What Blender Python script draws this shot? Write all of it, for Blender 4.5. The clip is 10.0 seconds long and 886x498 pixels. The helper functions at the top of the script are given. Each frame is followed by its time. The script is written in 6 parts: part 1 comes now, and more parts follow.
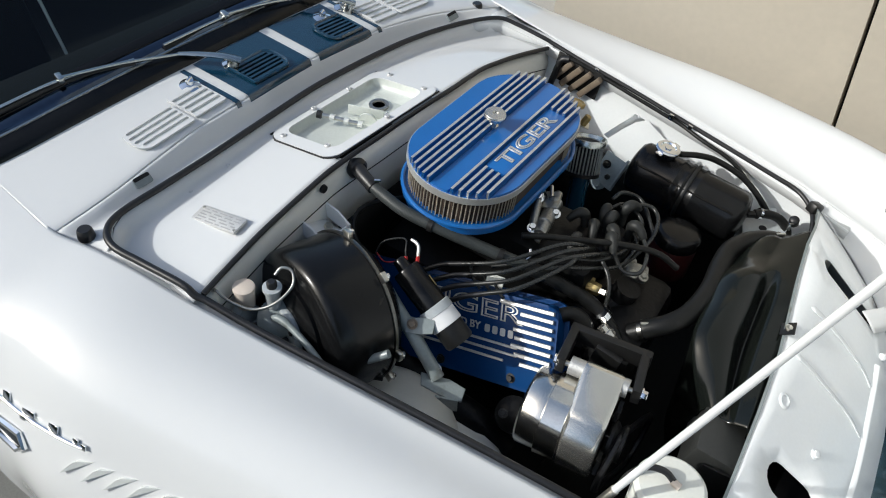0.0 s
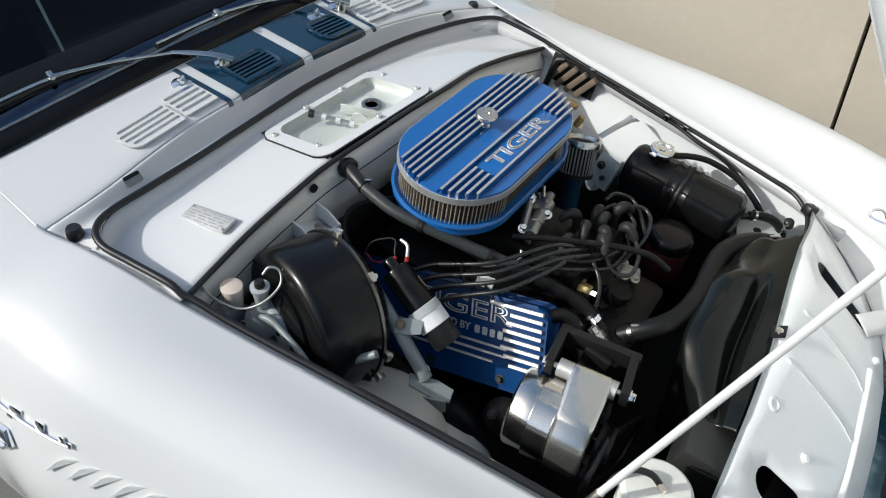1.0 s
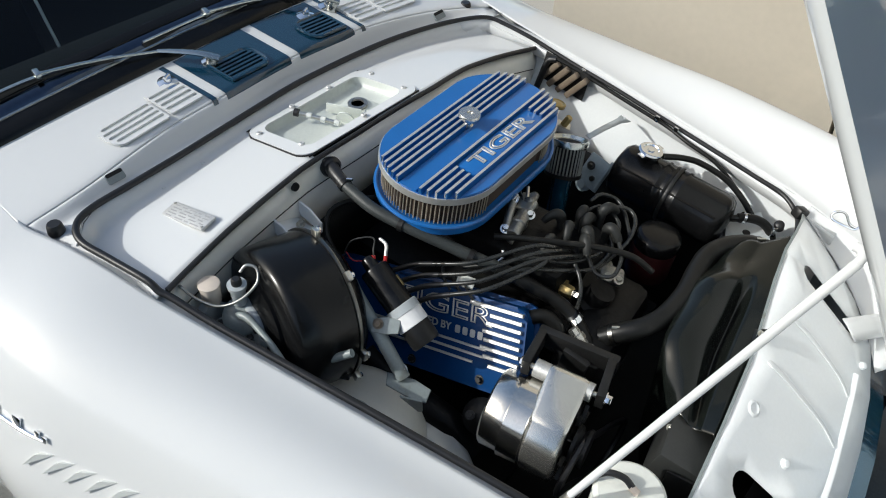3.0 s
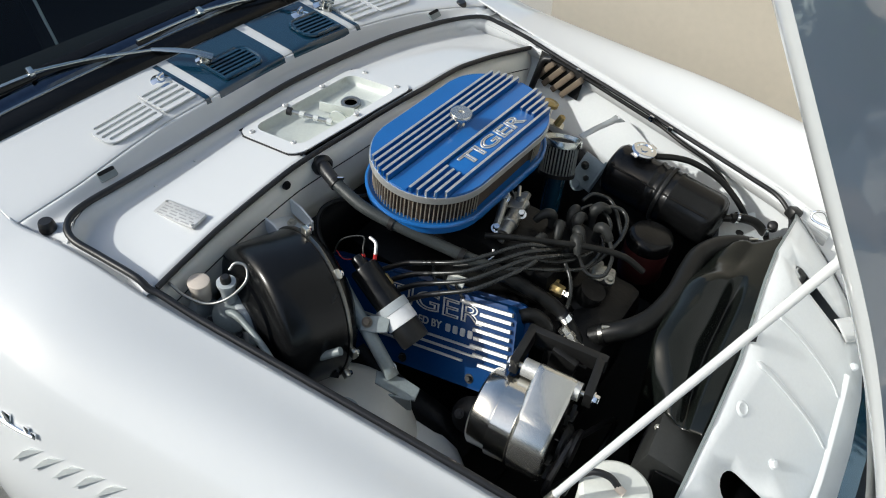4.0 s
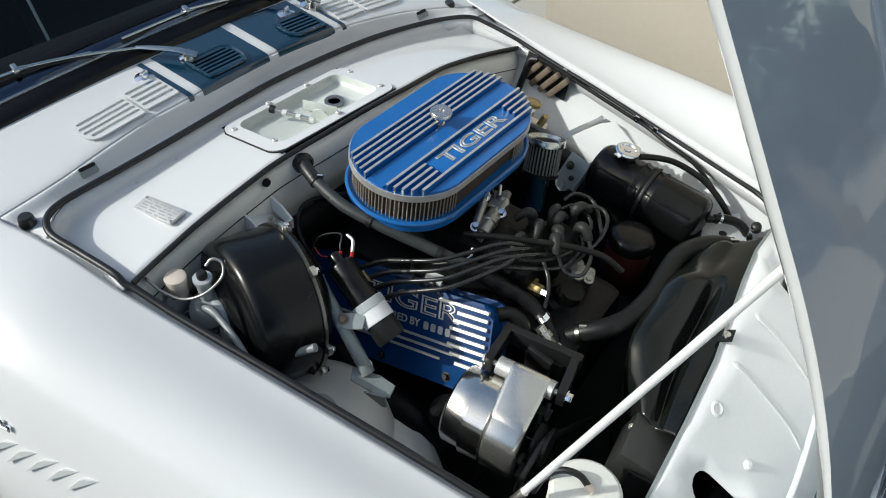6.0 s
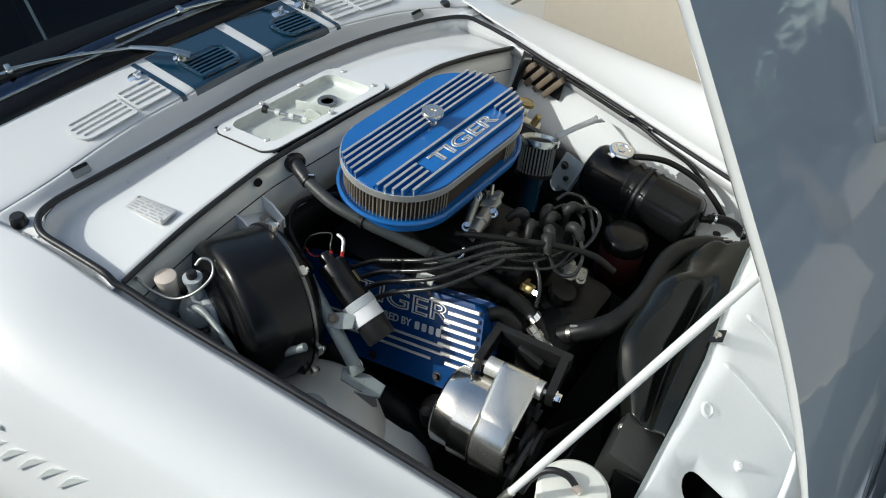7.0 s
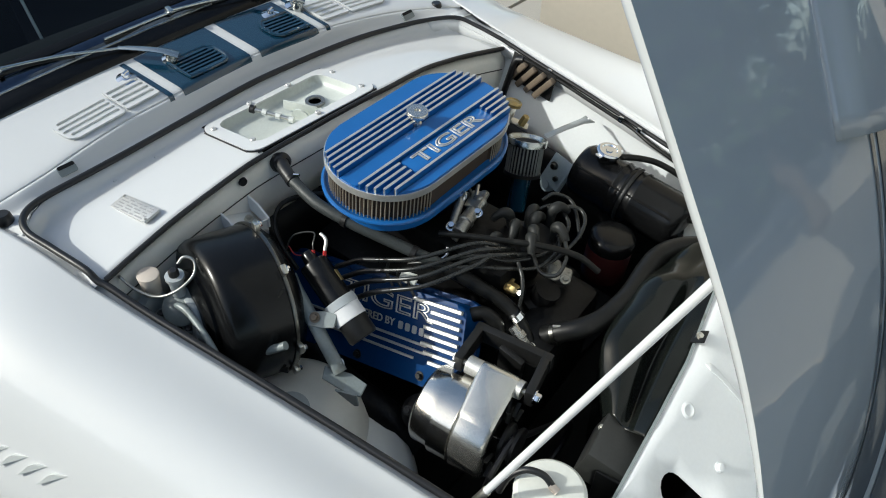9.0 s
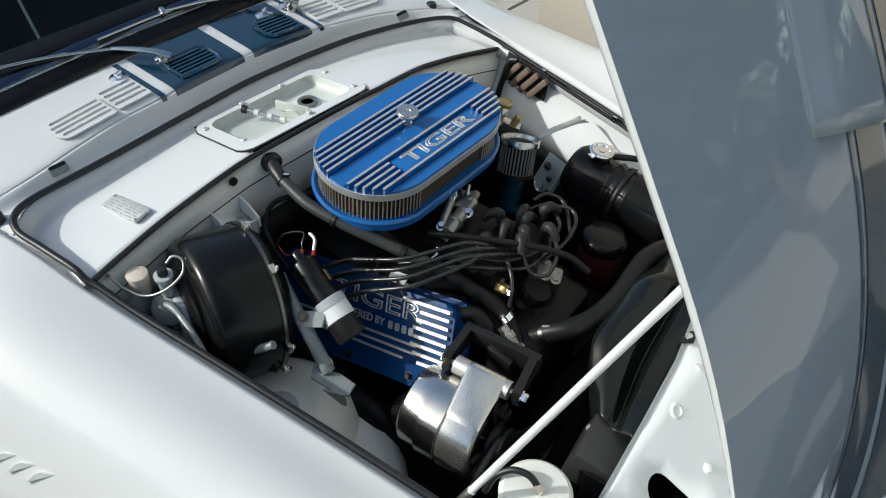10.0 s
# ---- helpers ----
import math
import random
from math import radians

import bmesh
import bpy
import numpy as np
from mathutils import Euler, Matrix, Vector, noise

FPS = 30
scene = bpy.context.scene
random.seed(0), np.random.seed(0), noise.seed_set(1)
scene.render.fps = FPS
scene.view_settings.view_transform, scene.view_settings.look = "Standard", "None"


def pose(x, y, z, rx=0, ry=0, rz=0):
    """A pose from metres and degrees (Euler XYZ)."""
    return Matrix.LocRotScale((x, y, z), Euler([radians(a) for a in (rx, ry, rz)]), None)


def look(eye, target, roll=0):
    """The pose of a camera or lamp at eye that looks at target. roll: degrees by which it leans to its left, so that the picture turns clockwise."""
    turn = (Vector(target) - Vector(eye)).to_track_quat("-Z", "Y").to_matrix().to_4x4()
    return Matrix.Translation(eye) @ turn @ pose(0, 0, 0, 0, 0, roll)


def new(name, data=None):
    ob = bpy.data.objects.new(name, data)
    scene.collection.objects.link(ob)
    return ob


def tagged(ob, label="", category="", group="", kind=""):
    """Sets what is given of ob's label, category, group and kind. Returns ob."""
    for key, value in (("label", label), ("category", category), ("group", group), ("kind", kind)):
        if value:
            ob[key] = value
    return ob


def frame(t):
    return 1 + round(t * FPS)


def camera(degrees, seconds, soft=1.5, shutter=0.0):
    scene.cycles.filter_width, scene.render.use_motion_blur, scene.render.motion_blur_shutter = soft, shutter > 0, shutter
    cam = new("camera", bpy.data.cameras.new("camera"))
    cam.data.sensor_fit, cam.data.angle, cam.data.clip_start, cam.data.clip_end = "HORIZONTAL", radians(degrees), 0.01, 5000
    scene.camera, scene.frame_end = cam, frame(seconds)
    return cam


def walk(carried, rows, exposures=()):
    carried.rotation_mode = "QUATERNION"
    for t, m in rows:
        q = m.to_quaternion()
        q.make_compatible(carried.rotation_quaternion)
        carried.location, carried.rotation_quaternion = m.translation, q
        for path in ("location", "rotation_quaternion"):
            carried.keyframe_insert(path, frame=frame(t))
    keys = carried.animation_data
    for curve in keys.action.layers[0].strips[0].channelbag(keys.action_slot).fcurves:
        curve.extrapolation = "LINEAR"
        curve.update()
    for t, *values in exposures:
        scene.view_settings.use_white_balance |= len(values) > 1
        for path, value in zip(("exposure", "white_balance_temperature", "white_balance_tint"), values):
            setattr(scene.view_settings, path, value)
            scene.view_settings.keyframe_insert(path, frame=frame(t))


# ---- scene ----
cam = camera(60.0, 10.0, soft=1.05)
PATH = [
    (0, (1.032, -0.952, 1.805), (0.185, 0.213, 0.418), 3.2),
    (0.5, (1.044, -0.941, 1.805), (0.189, 0.218, 0.417), 3.1),
    (1, (1.053, -0.93, 1.805), (0.194, 0.224, 0.416), 3.1),
    (1.5, (1.067, -0.919, 1.804), (0.198, 0.229, 0.416), 2.9),
    (2, (1.078, -0.908, 1.805), (0.203, 0.234, 0.415), 2.8),
    (2.5, (1.091, -0.897, 1.804), (0.207, 0.237, 0.415), 2.6),
    (4, (1.128, -0.87, 1.806), (0.223, 0.246, 0.415), 2.2),
    (4.5, (1.14, -0.863, 1.804), (0.23, 0.251, 0.415), 2.2),
    (5, (1.153, -0.854, 1.804), (0.237, 0.255, 0.416), 2.1),
    (5.5, (1.165, -0.847, 1.804), (0.244, 0.261, 0.416), 2.1),
    (7, (1.198, -0.821, 1.803), (0.259, 0.274, 0.417), 1.6),
    (7.5, (1.208, -0.813, 1.803), (0.263, 0.277, 0.417), 1.5),
    (8, (1.22, -0.805, 1.801), (0.266, 0.28, 0.418), 1.2),
    (8.5, (1.228, -0.799, 1.801), (0.271, 0.285, 0.418), 1.2),
    (9, (1.239, -0.79, 1.801), (0.276, 0.289, 0.419), 1.0),
    (9.5, (1.25, -0.78, 1.799), (0.281, 0.294, 0.419), 0.8),
    (10, (1.265, -0.768, 1.799), (0.285, 0.299, 0.419), 0.5),
]
walk(cam, [(t, look(eye, target, roll)) for t, eye, target, roll in PATH], exposures=((0.0, 0.44, 6400, 4.0), (5.0, 0.46, 6400, 2.5), (10.0, 0.46, 6400, 0.5)))

from mathutils.geometry import delaunay_2d_cdt

SUN_TO = Vector((-0.535, -0.655, 0.530)).normalized()
world = bpy.data.worlds.new("world")
scene.world = world
world.use_nodes = True
wn = world.node_tree.nodes
sky = wn.new("ShaderNodeTexSky")
sky.sky_type = "NISHITA"
sky.sun_disc = False
sky.air_density = 0.8
sky.ozone_density = 0.0
sky.dust_density = 2.0
sky.sun_elevation = math.asin(SUN_TO.z)
sky.sun_rotation = math.atan2(SUN_TO.x, SUN_TO.y)
world.node_tree.links.new(sky.outputs[0], wn["Background"].inputs[0])
wn["Background"].inputs[1].default_value = 0.15
sun = new("sun", bpy.data.lights.new("sun", "SUN"))
sun.data.energy = 2.48
sun.data.angle = radians(0.55)
sun.data.color = (1.0, 0.965, 0.95)
sun.rotation_mode = "QUATERNION"
sun.rotation_quaternion = SUN_TO.to_track_quat("Z", "Y")
scene.view_settings.exposure = 0.0


# ---- materials ----
def mat(name, color, rough=0.5, metal=0.0, coat=0.0, var=0.12, scale=8.0, fine=120.0, bump=0.05, spec=0.5, dirt=None, trans=0.0, wave=0.0):
    """Principled surface with mottling at two scales, fine relief and an optional dirt colour."""
    m = bpy.data.materials.new(name)
    m.use_nodes = True
    nt = m.node_tree
    n, l = nt.nodes, nt.links
    p = n["Principled BSDF"]
    p.inputs["Metallic"].default_value = metal
    p.inputs["Coat Weight"].default_value = coat
    p.inputs["Coat Roughness"].default_value = 0.04
    p.inputs["Specular IOR Level"].default_value = spec
    p.inputs["Transmission Weight"].default_value = trans
    tc = n.new("ShaderNodeTexCoord")
    big, small = n.new("ShaderNodeTexNoise"), n.new("ShaderNodeTexNoise")
    for q, sc in ((big, scale), (small, fine)):
        q.inputs["Scale"].default_value = sc
        q.inputs["Detail"].default_value = 5
        l.new(tc.outputs["Object"], q.inputs["Vector"])
    add = n.new("ShaderNodeMath")
    add.operation = "MULTIPLY_ADD"
    add.inputs[1].default_value = 0.5
    l.new(small.outputs[0], add.inputs[0])
    half = n.new("ShaderNodeMath")
    half.operation = "MULTIPLY"
    half.inputs[1].default_value = 0.5
    l.new(big.outputs[0], half.inputs[0])
    l.new(half.outputs[0], add.inputs[2])
    ramp = n.new("ShaderNodeValToRGB")
    a, b = ramp.color_ramp.elements
    a.position, b.position = 0.3, 0.7
    a.color = (*[c * (1 - var) for c in color], 1)
    b.color = (*[min(1, c * (1 + var)) for c in color], 1)
    l.new(add.outputs[0], ramp.inputs[0])
    out = ramp.outputs[0]
    if dirt:
        dn = n.new("ShaderNodeTexNoise")
        dn.inputs["Scale"].default_value = dirt[3]
        dn.inputs["Detail"].default_value = 8
        l.new(tc.outputs["Object"], dn.inputs["Vector"])
        dr = n.new("ShaderNodeValToRGB")
        dr.color_ramp.elements[0].position, dr.color_ramp.elements[1].position = dirt[4], dirt[4] + 0.14
        l.new(dn.outputs[0], dr.inputs[0])
        mix = n.new("ShaderNodeMix")
        mix.data_type = "RGBA"
        l.new(dr.outputs[0], mix.inputs["Factor"])
        l.new(out, mix.inputs["A"])
        mix.inputs["B"].default_value = (*dirt[:3], 1)
        out = mix.outputs["Result"]
    l.new(out, p.inputs["Base Color"])
    rr = n.new("ShaderNodeMapRange")
    rr.inputs["To Min"].default_value = max(0.02, rough * 0.75)
    rr.inputs["To Max"].default_value = min(1, rough * 1.25)
    l.new(add.outputs[0], rr.inputs["Value"])
    l.new(rr.outputs[0], p.inputs["Roughness"])
    if wave:
        wn_ = n.new("ShaderNodeTexNoise")
        wn_.inputs["Scale"].default_value = 5.5
        wn_.inputs["Detail"].default_value = 2.5
        l.new(tc.outputs["Object"], wn_.inputs["Vector"])
        wb_ = n.new("ShaderNodeBump")
        wb_.inputs["Distance"].default_value = wave
        l.new(wn_.outputs[0], wb_.inputs["Height"])
        l.new(wb_.outputs[0], p.inputs["Coat Normal"])
    if bump:
        bp = n.new("ShaderNodeBump")
        bp.inputs["Strength"].default_value = bump
        bp.inputs["Distance"].default_value = 0.002
        l.new(small.outputs[0], bp.inputs["Height"])
        l.new(bp.outputs[0], p.inputs["Normal"])
    return m


WHITE = mat("white_paint", (0.63, 0.64, 0.64), 0.5, coat=1.0, var=0.006, scale=3, fine=60, bump=0.004, spec=0.1)
BONNETWHITE = mat("bonnet_white_paint", (0.57, 0.59, 0.59), 0.5, coat=1.0, var=0.012, scale=3, fine=60, bump=0.004, spec=0.1, wave=0.0022)
BAYWHITE = mat("bay_white_paint", (0.76, 0.78, 0.785), 0.5, coat=0.5, var=0.03, scale=6, fine=160, bump=0.03, dirt=(0.5, 0.5, 0.45, 9, 0.68))
BONNETWHITE.node_tree.nodes["Principled BSDF"].inputs["Coat IOR"].default_value = 1.85
CREAMPAINT = mat("cream_bay_paint", (0.82, 0.81, 0.75), 0.4, coat=0.4, var=0.03, scale=8, fine=120, bump=0.02)
NAVY = mat("navy_stripe_paint", (0.006, 0.034, 0.064), 0.10, coat=1.0, var=0.08, scale=5, fine=200, bump=0.006)
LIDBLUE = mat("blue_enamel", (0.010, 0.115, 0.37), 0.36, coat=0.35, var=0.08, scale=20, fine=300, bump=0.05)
# cover blue is darker than LIDBLUE: the bay's shade is put into it
COVERBLUE = mat("shade_darkened_cover_blue", (0.0027, 0.036, 0.130), 0.36, coat=0.0, spec=0.15, var=0.1, scale=20, fine=300, bump=0.04)
ALU = mat("machined_aluminium", (0.70, 0.68, 0.63), 0.17, metal=1.0, var=0.08, scale=30, fine=300, bump=0.010)
FINALU = mat("brushed_fin_aluminium", (0.62, 0.62, 0.60), 0.45, metal=0.7, var=0.14, scale=40, fine=400, bump=0.05)
CAST = mat("cast_aluminium", (0.55, 0.55, 0.53), 0.5, metal=0.9, var=0.2, scale=20, fine=300, bump=0.25)
# chrome trim: the dark surroundings it mirrors are put into the base colour
DARKTRIM = mat("darkened_trim_chrome", (0.085, 0.105, 0.14), 0.10, metal=1.0, var=0.2, scale=14, bump=0.0)
SHROUD = mat("dented_gloss_black", (0.0062, 0.0076, 0.0066), 0.16, coat=0.0, spec=0.34, var=0.3, scale=9, fine=11, bump=0.35)
LUGCAST = mat("bright_cast_aluminium", (0.62, 0.61, 0.57), 0.24, metal=0.92, var=0.1, scale=25, fine=400, bump=0.05)
CAPSTEEL = mat("brushed_cap_steel", (0.50, 0.52, 0.50), 0.24, metal=1.0, var=0.1, scale=40, bump=0.02)
CHROME = mat("chrome", (0.82, 0.84, 0.86), 0.07, metal=1.0, var=0.04, bump=0.0)
STEEL = mat("zinc_plated_steel", (0.6, 0.58, 0.52), 0.32, metal=1.0, var=0.15, scale=60, fine=500, bump=0.05)
RUBBER = mat("black_rubber", (0.010, 0.010, 0.011), 0.42, var=0.3, scale=25, fine=250, bump=0.12)
HOSE = mat("black_hose_rubber", (0.007, 0.0072, 0.007), 0.40, var=0.3, scale=25, fine=350, bump=0.15, spec=0.26, dirt=(0.018, 0.018, 0.017, 30, 0.6))
GREYHOSE = mat("grey_fabric_hose", (0.036, 0.041, 0.041), 0.42, spec=0.35, var=0.3, scale=30, fine=420, bump=0.35)
LEAD = mat("ignition_lead_rubber", (0.018, 0.019, 0.018), 0.28, spec=0.5, var=0.25, scale=40, fine=300, bump=0.06)
BLACK = mat("black_enamel", (0.006, 0.0062, 0.0065), 0.24, coat=0.0, var=0.3, scale=12, fine=140, bump=0.03, spec=0.28, dirt=(0.017, 0.019, 0.017, 22, 0.68))
# black parts, and the bay's lower walls where it stands for deep shade
SATIN = mat("satin_black_paint_and_bay_shade", (0.011, 0.011, 0.011), 0.4, var=0.35, scale=16, fine=200, bump=0.08, spec=0.3, dirt=(0.034, 0.036, 0.032, 18, 0.62))
GREASE = mat("oily_engine_black", (0.006, 0.006, 0.0062), 0.42, var=0.5, scale=18, fine=120, bump=0.4, spec=0.2, dirt=(0.020, 0.021, 0.018, 24, 0.64))
BAYGREY = mat("light_grey_paint", (0.42, 0.45, 0.46), 0.35, coat=0.3, var=0.08, scale=14, fine=160, bump=0.04)
ARMGREY = mat("grey_green_paint_and_slot_shade", (0.21, 0.24, 0.24), 0.4, coat=0.2, var=0.12, scale=18, fine=200, bump=0.06, dirt=(0.12, 0.12, 0.10, 20, 0.62))
DARKSTEEL = mat("dark_clamp_steel", (0.16, 0.16, 0.15), 0.3, metal=1.0, var=0.25, scale=40, fine=300, bump=0.05)
TRIMGREY = mat("pale_grey_trim", (0.60, 0.62, 0.60), 0.4, var=0.06, scale=20, bump=0.02)
BOXGREY = mat("dusty_black_steel", (0.020, 0.021, 0.020), 0.5, var=0.3, scale=20, fine=200, bump=0.1, dirt=(0.06, 0.05, 0.04, 26, 0.64))
BOOT = mat("matte_boot_rubber", (0.020, 0.021, 0.020), 0.5, var=0.25, scale=40, fine=300, bump=0.08, spec=0.3)
TAN = mat("dusty_tan_paint", (0.16, 0.125, 0.09), 0.6, var=0.2, scale=20, fine=200, bump=0.1)
PLEAT = mat("filter_paper", (0.045, 0.030, 0.020), 0.8, var=0.35, scale=60, fine=400, bump=0.2)
WIRE = mat("bright_guard_wire", (0.40, 0.40, 0.37), 0.35, metal=0.8, var=0.2, bump=0.0)
MESH = mat("filter_wire", (0.42, 0.37, 0.29), 0.5, metal=0.4, var=0.2, bump=0.0)
PLASTIC = mat("translucent_white_plastic", (0.66, 0.67, 0.62), 0.4, var=0.05, scale=12, fine=150, bump=0.02)
CREAM = mat("cream_plastic", (0.62, 0.54, 0.46), 0.45, var=0.06, bump=0.02)
SOOTCAST = mat("oily_cast_aluminium", (0.30, 0.30, 0.285), 0.36, metal=0.85, var=0.35, scale=40, fine=300, bump=0.2, dirt=(0.03, 0.029, 0.026, 40, 0.60))
TRAYPAINT = mat("worn_grey_green_paint", (0.56, 0.59, 0.55), 0.45, coat=0.2, var=0.08, scale=14, fine=160, bump=0.05, dirt=(0.38, 0.39, 0.35, 22, 0.60))
PLATEBLUE = mat("blue_grey_paint", (0.30, 0.36, 0.39), 0.4, coat=0.2, var=0.1, scale=16, fine=160, bump=0.04)
LABELWHITE = mat("white_label", (0.75, 0.75, 0.75), 0.35, var=0.03, bump=0.0)
BRASS = mat("dull_brass", (0.42, 0.32, 0.14), 0.42, metal=0.8, var=0.25, scale=50, bump=0.1)
REDBOX = mat("dark_red_enamel", (0.045, 0.008, 0.008), 0.35, coat=0.4, var=0.2, bump=0.02)
REDWIRE = mat("red_wire", (0.45, 0.02, 0.02), 0.4, var=0.1, bump=0.0)
PLATE = mat("stamped_aluminium_plate", (0.56, 0.56, 0.55), 0.45, metal=0.4, var=0.15, scale=60, fine=500, bump=0.1)
PLATEINK = mat("plate_ink", (0.36, 0.36, 0.36), 0.5, var=0.2, bump=0.0)
# black for openings and the bay's bottom: their deep shade put into the colour
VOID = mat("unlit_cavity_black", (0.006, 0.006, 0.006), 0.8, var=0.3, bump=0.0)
STUCCO = mat("beige_render", (0.43, 0.39, 0.325), 0.85, var=0.05, scale=1.6, fine=45, bump=0.35, dirt=(0.47, 0.425, 0.35, 5, 0.62))
CONCRETE = mat("driveway_concrete", (0.176, 0.178, 0.165), 0.9, var=0.22, scale=5, fine=160, bump=0.5, dirt=(0.12, 0.105, 0.085, 7, 0.6))
VINYL = mat("black_interior_vinyl", (0.005, 0.005, 0.0055), 0.7, var=0.2, bump=0.1, spec=0.1)
PAVING = mat("tan_paving_concrete", (0.46, 0.42, 0.35), 0.9, var=0.12, scale=3, fine=120, bump=0.4, dirt=(0.36, 0.32, 0.26, 4, 0.6))
LEAF = mat("foliage", (0.05, 0.085, 0.03), 0.6, var=0.4, scale=3, fine=20, bump=0.0)
BARK = mat("bark", (0.12, 0.09, 0.065), 0.9, var=0.3, scale=8, fine=60, bump=0.6)

GLASS = bpy.data.materials.new("windscreen_glass")
GLASS.use_nodes = True
gn, gl = GLASS.node_tree.nodes, GLASS.node_tree.links
clear, gloss, mix, fres = gn.new("ShaderNodeBsdfTransparent"), gn.new("ShaderNodeBsdfGlossy"), gn.new("ShaderNodeMixShader"), gn.new("ShaderNodeFresnel")
clear.inputs["Color"].default_value = (0.62, 0.72, 0.70, 1)
gloss.inputs["Roughness"].default_value = 0.02
fres.inputs["IOR"].default_value = 1.42
gl.new(fres.outputs[0], mix.inputs[0])
gl.new(clear.outputs[0], mix.inputs[1])
gl.new(gloss.outputs[0], mix.inputs[2])
gl.new(mix.outputs[0], gn["Material Output"].inputs["Surface"])


# ---- geometry helpers ----
def finish(bm, name, material, parent=None, label="", smooth=True, angle=40.0):
    me = bpy.data.meshes.new(name)
    bmesh.ops.recalc_face_normals(bm, faces=bm.faces[:])
    if smooth:
        for fc in bm.faces:
            fc.smooth = True
        for e in bm.edges:
            if len(e.link_faces) == 2 and e.calc_face_angle(0) > radians(angle):
                e.smooth = False
    bm.to_mesh(me)
    bm.free()
    for m in material if isinstance(material, (list, tuple)) else (material,):
        me.materials.append(m)
    ob = new(name, me)
    if parent:
        ob.parent = parent
    if label:
        tagged(ob, label)
    return ob


def part(name, bm, material, parent, label="", smooth=True, angle=40.0):
    return finish(bm, name, material, parent, label, smooth, angle)


def thing(name, label, category, group="", kind=""):
    return tagged(new(name), label, category, group, kind)


def spline(pts, n=8, closed=False):
    """Points of a Catmull-Rom curve through pts."""
    ps = [Vector(p) for p in pts]
    k = len(ps)
    out = []
    for i in range(k if closed else k - 1):
        if closed:
            p0, p1, p2, p3 = ps[i - 1], ps[i], ps[(i + 1) % k], ps[(i + 2) % k]
        else:
            p1, p2 = ps[i], ps[i + 1]
            p0 = ps[i - 1] if i else p1 * 2 - p2
            p3 = ps[i + 2] if i + 2 < k else p2 * 2 - p1
        for j in range(n):
            t = j / n
            out.append(0.5 * ((2 * p1) + (p2 - p0) * t + (2 * p0 - 5 * p1 + 4 * p2 - p3) * t * t + (3 * p1 - p0 - 3 * p2 + p3) * t ** 3))
    if not closed:
        out.append(ps[-1])
    return out


def tube_bm(pts, r, seg=10, n=8, bm=None, ribs=0.0, curved=True, closed=False, flat=1.0):
    """A round (or flattened) sweep along a curve; r may be a function of 0..1."""
    bm = bm or bmesh.new()
    ps = spline(pts, n, closed) if curved and len(pts) > 2 else [Vector(p) for p in pts]
    m = len(ps)
    rings = []
    up = None
    for i, p in enumerate(ps):
        a, b = (ps[i - 1] if i or closed else p), (ps[(i + 1) % m] if i + 1 < m or closed else p)
        d = (b - a).normalized()
        if up is None:
            up = d.orthogonal().normalized() if abs(d.z) > 0.95 else (Vector((0, 0, 1)) - d * d.z).normalized()
        up = (up - d * up.dot(d)).normalized()
        side = d.cross(up)
        rr = r(i / max(1, m - 1)) if callable(r) else r
        rr *= 1 + (ribs if i % 2 else 0)
        rings.append([bm.verts.new(p + (up * math.sin(q) * flat + side * math.cos(q)) * rr) for q in [2 * math.pi * k / seg for k in range(seg)]])
    for i in range(m if closed else m - 1):
        A, B = rings[i], rings[(i + 1) % m]
        for k in range(seg):
            bm.faces.new((A[k], A[(k + 1) % seg], B[(k + 1) % seg], B[k]))
    if not closed:
        bm.faces.new(rings[0])
        bm.faces.new(rings[-1][::-1])
    return bm


def axis_matrix(origin, axis, xdir=None):
    """A frame at origin whose z lies along axis."""
    z = Vector(axis).normalized()
    x = Vector(xdir) if xdir else z.orthogonal()
    x = (x - z * x.dot(z)).normalized()
    y = z.cross(x)
    m = Matrix((x, y, z)).transposed().to_4x4()
    m.translation = Vector(origin)
    return m


def lathe_bm(profile, m, seg=40, bm=None):
    """profile: (radius, height) pairs turned about the frame's z."""
    bm = bm or bmesh.new()
    rings = []
    for r, h in profile:
        if r < 1e-6:
            rings.append([bm.verts.new(m @ Vector((0, 0, h)))])
        else:
            rings.append([bm.verts.new(m @ Vector((r * math.cos(q), r * math.sin(q), h))) for q in [2 * math.pi * k / seg for k in range(seg)]])
    for A, B in zip(rings, rings[1:]):
        if len(A) == 1 and len(B) == 1:
            continue
        for k in range(seg):
            k2 = (k + 1) % seg
            if len(A) == 1:
                bm.faces.new((A[0], B[k2], B[k]))
            elif len(B) == 1:
                bm.faces.new((A[k], A[k2], B[0]))
            else:
                bm.faces.new((A[k], A[k2], B[k2], B[k]))
    if len(rings[0]) > 1:
        bm.faces.new(rings[0][::-1])
    if len(rings[-1]) > 1:
        bm.faces.new(rings[-1])
    return bm


def box_bm(size, m, bevel=0.002, bm=None, seg=2):
    b = bmesh.new()
    bmesh.ops.create_cube(b, size=1)
    bmesh.ops.scale(b, vec=size, verts=b.verts)
    if bevel:
        bmesh.ops.bevel(b, geom=b.edges[:], offset=bevel, segments=seg, affect="EDGES", profile=0.5)
    bmesh.ops.transform(b, matrix=m, verts=b.verts)
    return b if bm is None else merge(bm, b)


def merge(bm, b):
    me = bpy.data.meshes.new("tmp")
    b.to_mesh(me)
    b.free()
    bm.from_mesh(me)
    bpy.data.meshes.remove(me)
    return bm


